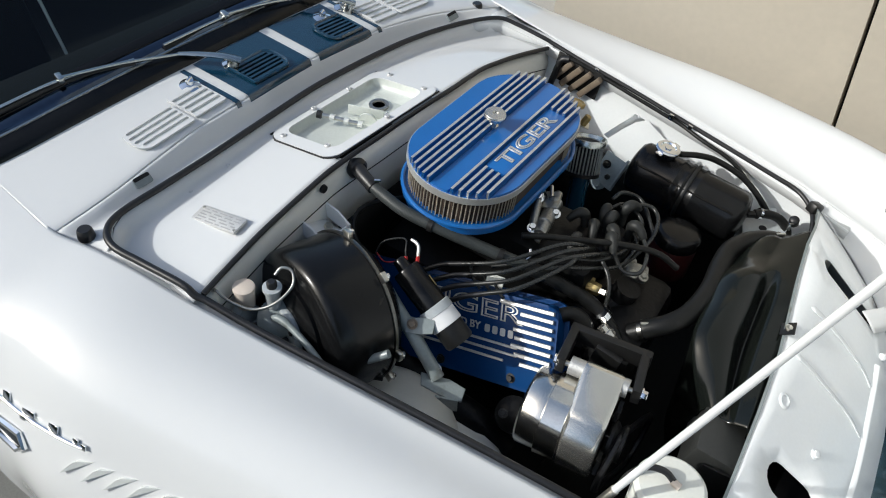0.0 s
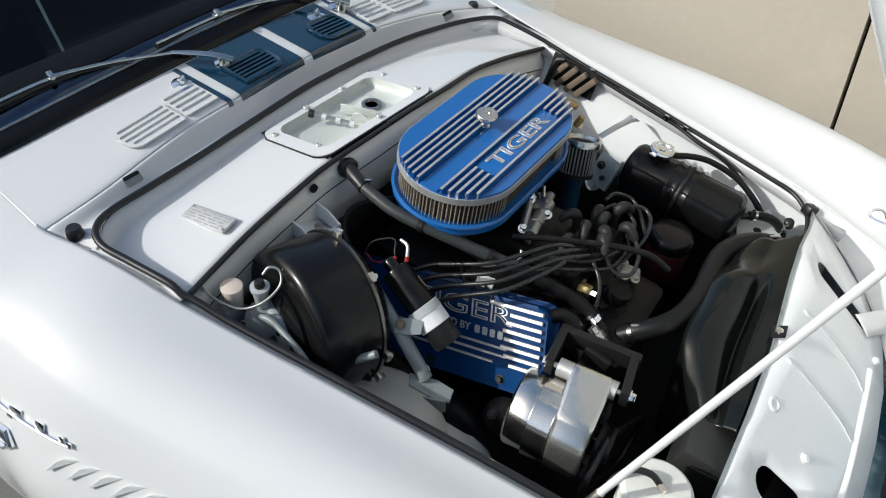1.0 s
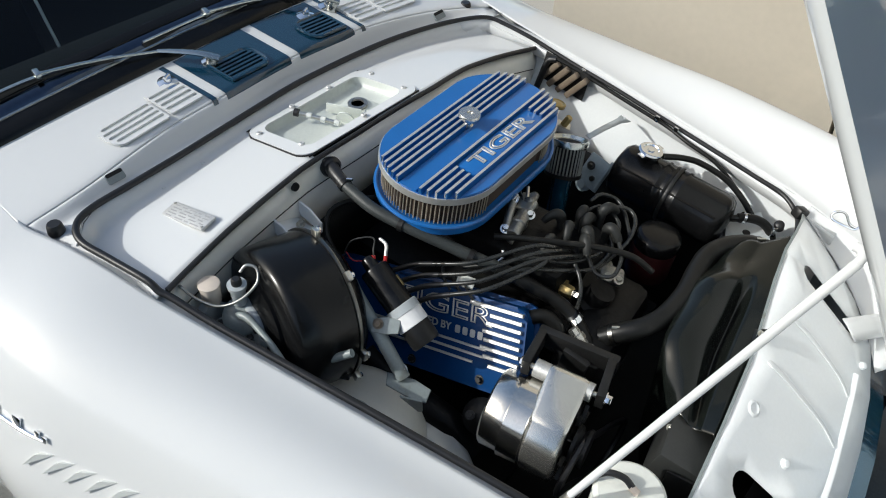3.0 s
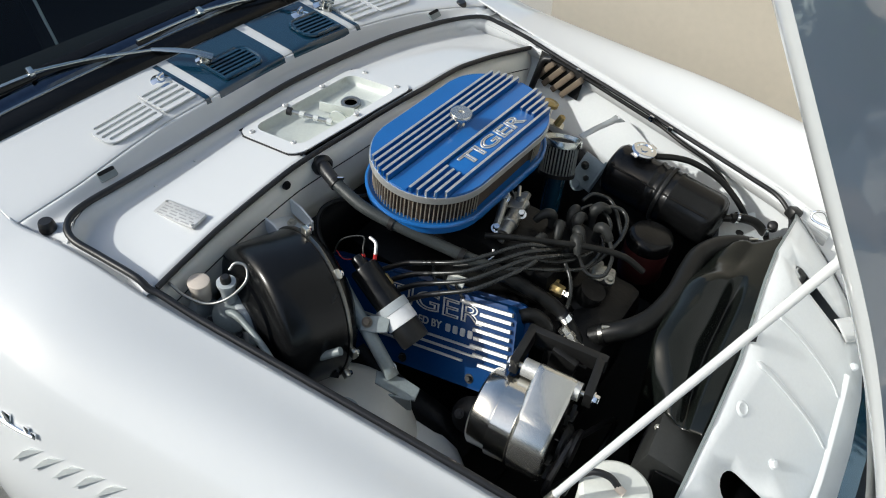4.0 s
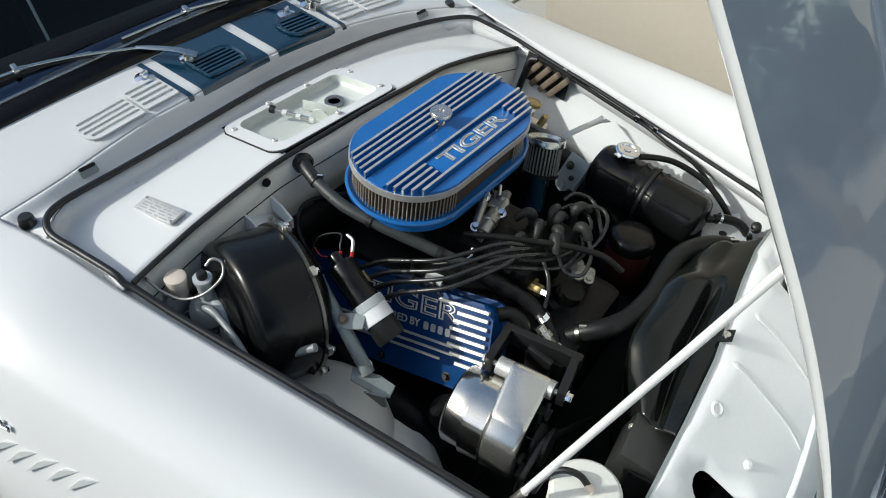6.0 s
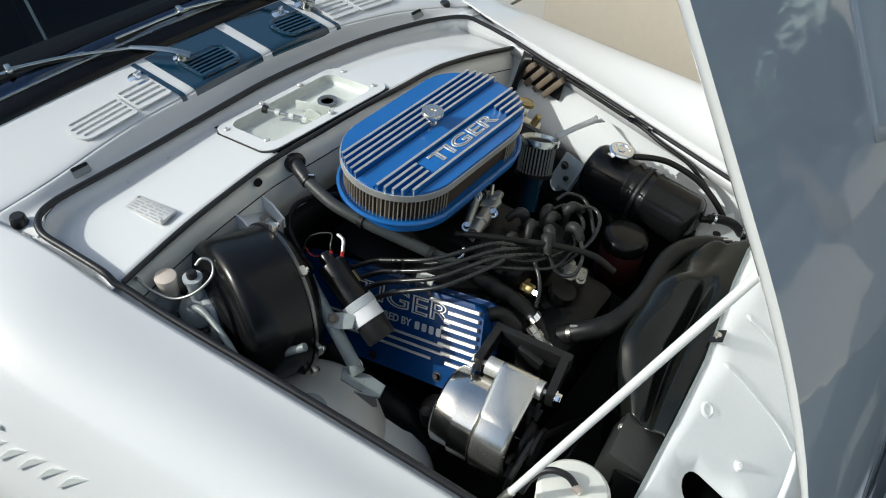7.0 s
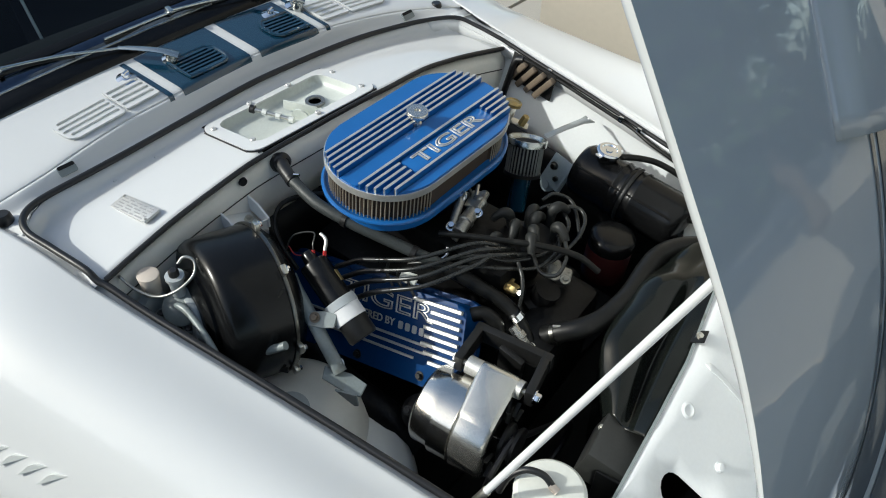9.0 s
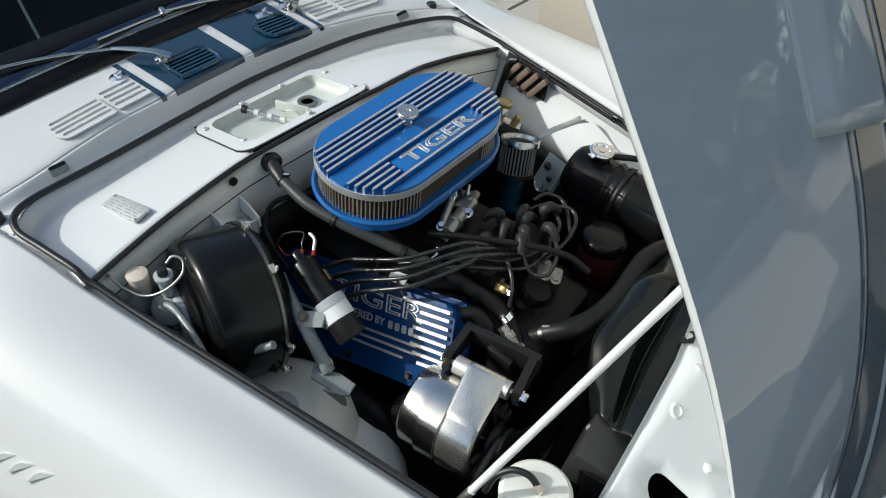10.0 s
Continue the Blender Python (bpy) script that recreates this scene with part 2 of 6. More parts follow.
def prism_bm(outline, z0, z1, m, bevel=0.0, seg=2, bm=None):
    """A closed outline in the frame's xy, from height z0 to z1."""
    b = bmesh.new()
    lo = [b.verts.new((x, y, z0)) for x, y in outline]
    hi = [b.verts.new((x, y, z1)) for x, y in outline]
    k = len(lo)
    b.faces.new(lo[::-1])
    top = b.faces.new(hi)
    for i in range(k):
        b.faces.new((lo[i], lo[(i + 1) % k], hi[(i + 1) % k], hi[i]))
    if bevel:
        bmesh.ops.bevel(b, geom=list(top.edges), offset=bevel, segments=seg, affect="EDGES", profile=0.5)
    bmesh.ops.transform(b, matrix=m, verts=b.verts)
    return b if bm is None else merge(bm, b)


def loft_bm(rows, bm=None):
    """A sheet through rows of points."""
    bm = bm or bmesh.new()
    vs = [[bm.verts.new(p) for p in r] for r in rows]
    for A, B in zip(vs, vs[1:]):
        for i in range(len(A) - 1):
            bm.faces.new((A[i], A[i + 1], B[i + 1], B[i]))
    return bm


def sheet(name, rows, material, parent, label="", thick=0.002, sub=2, offset=-1.0, angle=180.0):
    ob = finish(loft_bm(rows), name, material, parent, label, angle=angle)
    if sub:
        md = ob.modifiers.new("smooth", "SUBSURF")
        md.levels = md.render_levels = sub
        md.boundary_smooth = "PRESERVE_CORNERS"
    if thick:
        md = ob.modifiers.new("thickness", "SOLIDIFY")
        md.thickness, md.offset = thick, offset
    return ob


def stadium(length, width, n=24):
    """A rounded-end oval in xy: the long way along y."""
    r, h = width / 2, (length - width) / 2
    return [(r * math.cos(a), h + r * math.sin(a)) for a in [math.pi * i / n for i in range(n + 1)]] + [
        (r * math.cos(a), -h + r * math.sin(a)) for a in [math.pi + math.pi * i / n for i in range(n + 1)]]


def rounded(w, h, r, n=6):
    out = []
    for cx, cy, a0 in ((w / 2 - r, h / 2 - r, 0), (-w / 2 + r, h / 2 - r, 90), (-w / 2 + r, -h / 2 + r, 180), (w / 2 - r, -h / 2 + r, 270)):
        out += [(cx + r * math.cos(radians(a0 + 90 * i / n)), cy + r * math.sin(radians(a0 + 90 * i / n))) for i in range(n + 1)]
    return out


def hexbolt_bm(m, r=0.006, h=0.005, bm=None, washer=True):
    bm = bm or bmesh.new()
    if washer:
        lathe_bm([(0, 0), (r * 1.5, 0), (r * 1.5, h * 0.25), (0, h * 0.25)], m, 16, bm)
    lathe_bm([(r, h * 0.2), (r, h), (r * 0.85, h * 1.15), (0, h * 1.15)], m, 6, bm)
    return bm


def lettering(body, size, depth, m, name, material, parent, label="", outline=0.0):
    cu = bpy.data.curves.new("letters", "FONT")
    cu.body, cu.size, cu.extrude, cu.align_x, cu.align_y = body, size, depth, "CENTER", "CENTER"
    cu.bevel_depth = size * 0.012
    cu.offset = size * 0.012
    if outline:
        cu.fill_mode, cu.extrude, cu.offset, cu.bevel_depth = "NONE", 0.0, 0.0, outline
    ob = new("letters", cu)
    me = bpy.data.meshes.new_from_object(ob.evaluated_get(bpy.context.evaluated_depsgraph_get()))
    bpy.data.objects.remove(ob)
    me.transform(m)
    me.materials.clear()
    me.materials.append(material)
    out = new(name, me)
    out.parent = parent
    if label:
        tagged(out, label)
    return out


def lerp_list(xs, ys, x):
    return float(np.interp(x, xs, ys))


# ---- the setting: ground, wall, trees far ahead ----
def ground():
    bm = bmesh.new()
    xs = [-900, -60, -12, -4, -2.2, -1.0, 0.2, 1.4, 2.6, 5, 14, 60, 900]
    ys = [-900, -60, -12, -4, -2, -0.9, 0.3, 1.5, 3, 6, 14, 60, 900]
    rows = [[(x, y, 0.0) for y in ys] for x in xs]
    return tagged(finish(loft_bm(rows), "ground", CONCRETE), "weathered grey-tan concrete driveway", "ground", kind="structure")


ground()
WALL_Y, JOINT_X = 1.25, 0.815


def wall():
    """Rendered wall beside the car, in two bays with an open joint between them."""
    root = tagged(new("wall_north"), "beige rendered wall with an open movement joint", "wall", kind="structure")
    for x0, x1 in ((-0.155, None), (None, 1.6)):
        lean = -0.092
        pts = []
        for z in (-0.05, 0.9, 2.6):
            jx = JOINT_X + (z - 0.55) * lean
            a = x0 if x0 is not None else jx + 0.006
            b = x1 if x1 is not None else jx - 0.006
            pts.append((a, b, z))
        bm = bmesh.new()
        front = [[bm.verts.new((a + (b - a) * k / 6, WALL_Y, z)) for k in range(7)] for a, b, z in pts]
        back = [[bm.verts.new((a + (b - a) * k / 6, WALL_Y + 0.2, z)) for k in range(7)] for a, b, z in pts]
        for i in range(2):
            for k in range(6):
                bm.faces.new((front[i][k], front[i][k + 1], front[i + 1][k + 1], front[i + 1][k]))
                bm.faces.new((back[i][k + 1], back[i][k], back[i + 1][k], back[i + 1][k + 1]))
            for k in (0, 6):
                bm.faces.new((front[i][k], front[i + 1][k], back[i + 1][k], back[i][k]))
        for k in range(6):
            bm.faces.new((front[2][k], front[2][k + 1], back[2][k + 1], back[2][k]))
        part("wall_panel", bm, STUCCO, root)
    part("joint_backing", box_bm((0.09, 0.02, 2.6), pose(JOINT_X - 0.07, WALL_Y + 0.06, 1.25, 0, -5.3, 0), 0), VOID, root)


wall()


def paving(name, corners, label):
    """Cast slabs lying on the ground, each an outline in plan."""
    root = tagged(new(name), label, "pavement", kind="structure")
    for outline in corners:
        part("slab", prism_bm(outline, -0.03, 0.018, Matrix(), 0.004, 1), PAVING, root)


paving("pavement_1", [[(-6.0, 1.50), (-0.955, 1.50), (-0.955, 2.15), (-0.93, 7.0), (-6.0, 7.0)], [(-0.940, 1.50), (-0.30, 1.50), (-0.30, 7.0), (-0.915, 7.0)]], "tan concrete slabs beyond the end of the wall")
paving("pavement_2", [[(2.3, 1.9), (9.0, 0.3), (15.0, 4.0), (8.0, 12.0), (3.0, 9.0)]], "pale concrete apron ahead of the car")


# ---- the car body ----
car = thing("car", "white sports car with navy racing stripes and an open engine bay", "car")

NX = [0.03, 0.12, 0.215, 0.382, 0.587, 0.782, 0.846, 1.0, 1.15, 1.35]
NY = [-0.545, -0.532, -0.515, -0.473, -0.422, -0.376, -0.361, -0.33, -0.305, -0.28]
NZ = [0.900, 0.884, 0.868, 0.834, 0.797, 0.763, 0.751, 0.725, 0.695, 0.65]
FX = [0.06, 0.206, 0.35, 0.548, 0.771, 0.87, 0.935, 1.1, 1.3]
FY = [0.545, 0.585, 0.598, 0.602, 0.600, 0.595, 0.585, 0.56, 0.53]
FZ = [0.900, 0.866, 0.840, 0.803, 0.766, 0.750, 0.738, 0.71, 0.66]


def near_rim(x):
    return Vector((x, lerp_list(NX, NY, x), lerp_list(NX, NZ, x)))


def far_rim(x):
    return Vector((x, lerp_list(FX, FY, x), lerp_list(FX, FZ, x)))


def cowl_z(x, y):
    return 0.957 - 0.19 * (x + 0.043) - 0.145 * (y - 0.01) ** 2


LIPY = [-0.62, -0.589, -0.553, -0.514, -0.452, -0.387, -0.279, -0.16, 0.033, 0.21, 0.35, 0.43, 0.56, 0.62]
LIPX = [-0.041, -0.041, -0.039, -0.037, -0.037, -0.043, -0.051, -0.050, -0.056, -0.051, -0.036, -0.023, 0.009, 0.029]
SEALY = [-0.545, -0.53, -0.487, -0.365, -0.262, -0.16, 0.0, 0.163, 0.324, 0.4, 0.5, 0.545]
SEALX = [0.050, 0.022, 0.000, 0.003, 0.002, -0.004, -0.014, -0.012, 0.000, 0.015, 0.040, 0.075]
EDGEY = [-0.515, -0.356, -0.168, -0.03, 0.2, 0.33, 0.444, 0.55, 0.591]
EDGEX = [0.228, 0.208, 0.193, 0.196, 0.190, 0.178, 0.186, 0.200, 0.206]


def lip_x(y):
    return lerp_list(LIPY, LIPX, y)


def seal_x(y):
    return lerp_list(SEALY, SEALX, y)


def edge_x(y):
    return lerp_list(EDGEY, EDGEX, y)


def channel_z(y):
    return 0.915 - 0.08 * y * y


def edge_z(y):
    return 0.917 - 0.185 * y * y


def shelf_back_z(y):
    return channel_z(y) - 0.015 - 0.05 * y * y


def wing_inner(x, side):
    """Y of a wing's inner edge."""
    if side < 0:
        return lerp_list([-0.9, -0.037, 0.035, 0.14, 0.215], [-0.589, -0.589, -0.566, -0.543, -0.532], x) if x < 0.215 else near_rim(x).y - 0.017
    return lerp_list([-0.9, 0.03, 0.10, 0.206], [0.62, 0.622, 0.60, 0.607], x) if x < 0.206 else far_rim(x).y + 0.022


def fender_rows(side):
    """Cross sections of a front wing from the windscreen forward."""
    rear = [(0, 0), (0.03, -0.0055), (0.07, -0.0150), (0.11, -0.025), (0.15, -0.042), (0.18, -0.068), (0.205, -0.106), (0.228, -0.165), (0.248, -0.235), (0.260, -0.31), (0.262, -0.42), (0.24, -0.58)]
    fore = [(0, 0), (0.03, 0.000), (0.07, 0.000), (0.11, -0.006), (0.15, -0.020), (0.19, -0.048), (0.22, -0.085), (0.243, -0.135), (0.268, -0.19), (0.293, -0.25), (0.304, -0.38), (0.285, -0.55)]
    lift = [0, 0, 0.35, 0.8, 1.0, 0.9, 0.7, 0.4, 0.2, 0, 0, 0]
    rows = []
    for x in (-0.9, -0.55, -0.3, -0.15, -0.06, -0.037, -0.01, 0.035, 0.08, 0.14, 0.215, 0.30, 0.382, 0.48, 0.587, 0.68, 0.782, 0.87, 1.0, 1.15, 1.3, 1.42):
        if side < 0:
            ys = wing_inner(x, side)
            h = lerp_list([0.2, 0.85, 1.2], [0.0, 0.036, 0.05], x)
            zs = near_rim(x).z + 0.004
        else:
            ys = wing_inner(x, side)
            h = lerp_list([0.1, 0.4, 0.62, 0.85, 1.0, 1.2], [-0.012, 0.03, 0.075, 0.098, 0.118, 0.135], x)
            zs = far_rim(x).z + 0.004
        w = min(1.0, max(0.0, x / 0.15))
        z0 = cowl_z(max(x, -0.3), ys) * (1 - w) + zs * w if x < 0.15 else zs
        row = []
        for (ry, rz), (fy, fz), k in zip(rear, fore, lift):
            dy, dz = ry * (1 - w) + fy * w, rz * (1 - w) + (fz + k * h) * w
            row.append((x, ys + side * dy, max(0.2, z0 + dz)))
        rows.append(row)
    return rows


for side in (-1, 1):
    sheet("front_wing", fender_rows(side), WHITE, car, thick=0.003, sub=2, angle=50)

# body sides behind the wings, tail and nose
for side in (-1, 1):
    rows = []
    base = fender_rows(side)[0]
    for x, ky, kz in ((-0.9, 0, 0), (-1.2, 0.0, -0.03), (-1.6, 0.01, -0.03), (-2.0, 0.04, -0.06), (-2.3, 0.10, -0.12), (-2.42, 0.16, -0.20)):
        rows.append([(x, v[1] - side * ky, max(0.2, v[2] + kz * (v[2] - 0.2) / 0.7)) for v in base])
    sheet("body_side", rows, WHITE, car, thick=0.003, sub=1)
deck = [(-1.56, 0.0), (-1.65, 0.004), (-2.0, -0.035), (-2.3, -0.115), (-2.42, -0.22), (-2.45, -0.45), (-2.40, -0.68)]
rows = [[(x, y * (0.62 - 0.07 * max(0.0, -x - 1.9)), 0.93 + dz + 0.02 * (1 - y * y)) for y in np.linspace(-1, 1, 13)] for x, dz in deck]
sheet("boot_lid", rows, WHITE, car, thick=0.003, sub=1)
rows = []
for x, z in ((1.335, 0.50), (1.42, 0.50), (1.50, 0.46), (1.53, 0.40), (1.50, 0.32), (1.42, 0.24)):
    rows.append([(x - 0.16 * abs(y) ** 2.5, 0.08 + 0.70 * y, z) for y in np.linspace(-1, 1, 17)])
sheet("nose_panel", rows, WHITE, car, thick=0.003, sub=1)

# cowl top with its front lip, down to the gutter
OVER = [0.004]
ys = [-0.5895 - d for d in OVER] + list(np.linspace(-0.5895, 0.6215, 40)) + [0.6215 + d for d in reversed(OVER)]


def scuttle_z(x, y):
    """Height of the cowl, running on over the shoulders of the wings."""
    e = min(0.6215, max(-0.5895, y))
    d = abs(y - e)
    return cowl_z(x, e) - lerp_list([0, 0.03, 0.07], [0, 0.0055, 0.0160], d) + (0.0006 if d else 0.0)


xb = [-0.27, -0.235, -0.20, -0.185, -0.17, -0.15, -0.13, -0.105, -0.08]
rows = []
for y in ys:
    lx = lip_x(y)
    row = [(x, y, scuttle_z(x, y)) for x in xb] + [(lx - 0.014, y, scuttle_z(lx - 0.014, y)), (lx - 0.006, y, scuttle_z(lx, y) - 0.0004), (lx - 0.001, y, scuttle_z(lx, y) - 0.0035)]
    rows.append(row)
sheet("cowl_panel", rows, WHITE, car, thick=0.002, sub=1, angle=50)
rows = []
for y in np.linspace(-0.592, 0.615, 50):
    lx, zc, zt = lip_x(y), channel_z(y), cowl_z(lip_x(y), y) - 0.004
    foot = min(zc, zt - 0.002)
    sx = max(seal_x(min(max(y, -0.545), 0.545)), lx + 0.02)
    drop = 0.9 * max(0.0, -0.546 - y)
    wide, deep = min(0.026, 0.55 * (sx - lx)), zt - foot
    row = [(lx - 0.001, y, zt)] + [(lx + wide * q, y, zt - deep * f) for q, f in ((0.14, 0.10), (0.34, 0.34), (0.58, 0.66), (0.80, 0.90), (1.0, 1.0))]
    rows.append(row + [(sx - 0.006, y, foot + 0.001 - drop), (sx, y, foot + 0.006 - drop)])
sheet("cowl_gutter", rows, WHITE, car, thick=0.002, sub=0, angle=50)

# shelf behind the engine, with the opening of the latch recess left free
rows = []
HOLE = (-0.135, 0.145)
ycols = sorted(set([round(v, 4) for v in np.linspace(-0.54, 0.575, 44)] + list(HOLE)))
fr = [0.0, 0.03, 0.07, 0.12, 0.27, 0.45, 0.63, 0.78, 0.92, 1.0]
bm = bmesh.new()
grid = []
for y in ycols:
    sx, ex = seal_x(min(max(y, -0.54), 0.54)), edge_x(min(max(y, -0.515), 0.58))
    ex = max(ex, sx + 0.06)
    zr, ze, zc = shelf_back_z(y), edge_z(y), channel_z(y)
    col = []
    for k, q in enumerate(fr):
        x = sx + 0.004 + (ex - sx - 0.004) * q
        z = zr + (ze - zr) * q
        if k == 0:
            z = zc + 0.004
        elif k == 1:
            z = (zc + zr) / 2
        elif k == 2:
            z = zr + 0.003
        col.append(bm.verts.new((x, y, z)))
    grid.append(col)
for i in range(len(grid) - 1):
    for k in range(len(fr) - 1):
        if HOLE[0] <= ycols[i] < HOLE[1] and 3 <= k < 9:
            continue
        bm.faces.new((grid[i][k], grid[i][k + 1], grid[i + 1][k + 1], grid[i + 1][k]))
shelf = part("bulkhead_shelf", bm, WHITE, car, angle=60)
md = shelf.modifiers.new("thickness", "SOLIDIFY")
md.thickness = 0.002

# bulkhead face under the shelf
rows = []
for z in (0.0, 0.03, 0.09, 0.13):
    rows.append([(edge_x(min(max(y, -0.515), 0.58)) - 0.004 + (0.012 if z > 0.02 else 0), y, edge_z(y) - 0.012 - z) for y in np.linspace(-0.53, 0.59, 26)])
sheet("bulkhead", rows, CREAMPAINT, car, thick=0.003, sub=0, angle=60)
# lower bulkhead, blackened to paint in the shade under the shelf
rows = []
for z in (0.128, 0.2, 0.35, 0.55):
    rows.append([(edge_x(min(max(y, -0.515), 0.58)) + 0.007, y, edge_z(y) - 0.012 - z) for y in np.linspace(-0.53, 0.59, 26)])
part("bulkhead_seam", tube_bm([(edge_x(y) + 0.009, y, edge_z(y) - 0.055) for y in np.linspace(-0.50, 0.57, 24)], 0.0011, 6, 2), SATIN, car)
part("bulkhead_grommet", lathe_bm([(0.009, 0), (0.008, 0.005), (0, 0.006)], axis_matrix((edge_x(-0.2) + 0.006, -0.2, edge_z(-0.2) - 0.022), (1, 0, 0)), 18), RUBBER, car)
sheet("bulkhead_lower_shade", rows, SATIN, car, thick=0.003, sub=0, angle=60)
part("edge_seal", tube_bm([(edge_x(y) + 0.004, y, edge_z(y) + 0.001) for y in np.linspace(-0.505, 0.575, 24)], 0.0052, 8, 2), RUBBER, car)


def rim_flange(side):
    rows = []
    for x in np.linspace(0.042, 1.0, 31):
        p = near_rim(x) if side < 0 else far_rim(x)
        rows.append([(p.x, wing_inner(x, side) + side * 0.001, p.z - 0.014 + 0.016 * min(1.0, max(0.0, (x - 0.08) / 0.12))), (p.x, p.y + side * 0.021, p.z - 0.008), (p.x, p.y + side * 0.008, p.z - 0.012), (p.x, p.y - side * 0.002, p.z - 0.010), (p.x, p.y - side * 0.004, p.z - 0.03)])
    sheet("bay_flange", rows, WHITE, car, thick=0.002, sub=0, angle=60)


rim_flange(-1)
rim_flange(1)
# one continuous rubber seal round the bay
seal_pts = [near_rim(x) + Vector((0, 0, -0.003)) for x in (1.05, 0.9, 0.75, 0.6, 0.45, 0.32)]
seal_pts += [(0.245, -0.508, 0.866), (0.225, -0.516, 0.873), (0.20, -0.520, 0.886), (0.12, -0.535, 0.894), (0.06, -0.546, 0.902), (0.022, -0.530, 0.906)]
seal_pts += [(seal_x(y) + 0.001, y, channel_z(y) + 0.009) for y in (-0.487, -0.40, -0.30, -0.2, -0.1, 0.0, 0.1, 0.2, 0.3, 0.4, 0.48)]
seal_pts += [(0.075, 0.545, 0.903), (0.12, 0.566, 0.892), (0.19, 0.583, 0.874), (0.215, 0.588, 0.866)] + [far_rim(x) + Vector((0, 0, -0.002)) for x in (0.3, 0.42, 0.55, 0.68, 0.80, 0.87)]
seal_pts += [(0.915, 0.567, 0.735), (0.935, 0.53, 0.72), (0.94, 0.50, 0.70)]
part("bay_seal", tube_bm(seal_pts, lambda q: 0.0064 - 0.0012 * min(1.0, max(0.0, (q - 0.55) / 0.1)), 10, 5), RUBBER, car)
for i0, i1, side in ((6, 12, -1), (22, 27, 1)):
    run = spline([Vector(p) for p in seal_pts[i0:i1]], 4)
    sheet("seal_carrier", [[p + Vector((0, 0, -0.004)) for p in run], [p + Vector((0.003, -side * 0.003, -0.034)) for p in run]], WHITE, car, thick=0.002, sub=0, angle=60)

# inner wing on the far side, bay sides, front and floor
rows = []
for z, dy in ((-0.006, -0.006), (-0.03, 0.004), (-0.09, -0.012), (-0.15, -0.035), (-0.175, -0.041)):
    rows.append([(x, far_rim(max(x, 0.06)).y + dy, far_rim(max(x, 0.06)).z + z) for x in np.linspace(0.20, 1.0, 22)])
sheet("inner_wing", rows, BAYWHITE, car, thick=0.003, sub=0, offset=1.0, angle=60)
# foot of the inner wing, blackened for the shade low in the bay
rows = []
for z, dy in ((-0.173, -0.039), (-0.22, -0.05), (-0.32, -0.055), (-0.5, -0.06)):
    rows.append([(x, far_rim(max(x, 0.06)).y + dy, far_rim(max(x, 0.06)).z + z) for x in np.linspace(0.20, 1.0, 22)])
sheet("inner_wing_shade", rows, SATIN, car, thick=0.003, sub=0, offset=1.0, angle=60)
# black sheet that paints the shade behind the slats
part("louvre_recess_shade", box_bm((0.128, 0.004, 0.074), pose(0.296, 0.5825, 0.812, 0, 9, 2), 0.001), VOID, car)
for k in range(4):
    part("louvre_slat", box_bm((0.015, 0.016, 0.080), pose(0.256 + 0.027 * k, 0.577, 0.813 - 0.005 * k, 0, 38, 0), 0.003), TAN, car)
# near inner wing, black throughout for the shade below the wing's edge
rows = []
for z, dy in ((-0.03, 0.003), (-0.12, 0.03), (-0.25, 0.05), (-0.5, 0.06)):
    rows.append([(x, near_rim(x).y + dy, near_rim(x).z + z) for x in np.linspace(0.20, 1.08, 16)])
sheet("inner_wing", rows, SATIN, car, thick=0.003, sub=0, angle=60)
# boxes closing the bay, coloured black in place of the shade down there
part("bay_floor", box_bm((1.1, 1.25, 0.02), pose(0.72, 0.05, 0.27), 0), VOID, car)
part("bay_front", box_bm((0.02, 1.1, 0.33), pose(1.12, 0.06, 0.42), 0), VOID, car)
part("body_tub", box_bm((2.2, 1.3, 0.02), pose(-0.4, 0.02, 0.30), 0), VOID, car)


# ---- front panel with slots and pressed ribs ----
def slam_z(x, y):
    return 0.726 - 0.824 * (x - 1.052) + 0.093 * (y - 0.042) - 1.4 * max(0.0, y - 0.26) ** 2 - 0.10 * max(0.0, -0.05 - y)


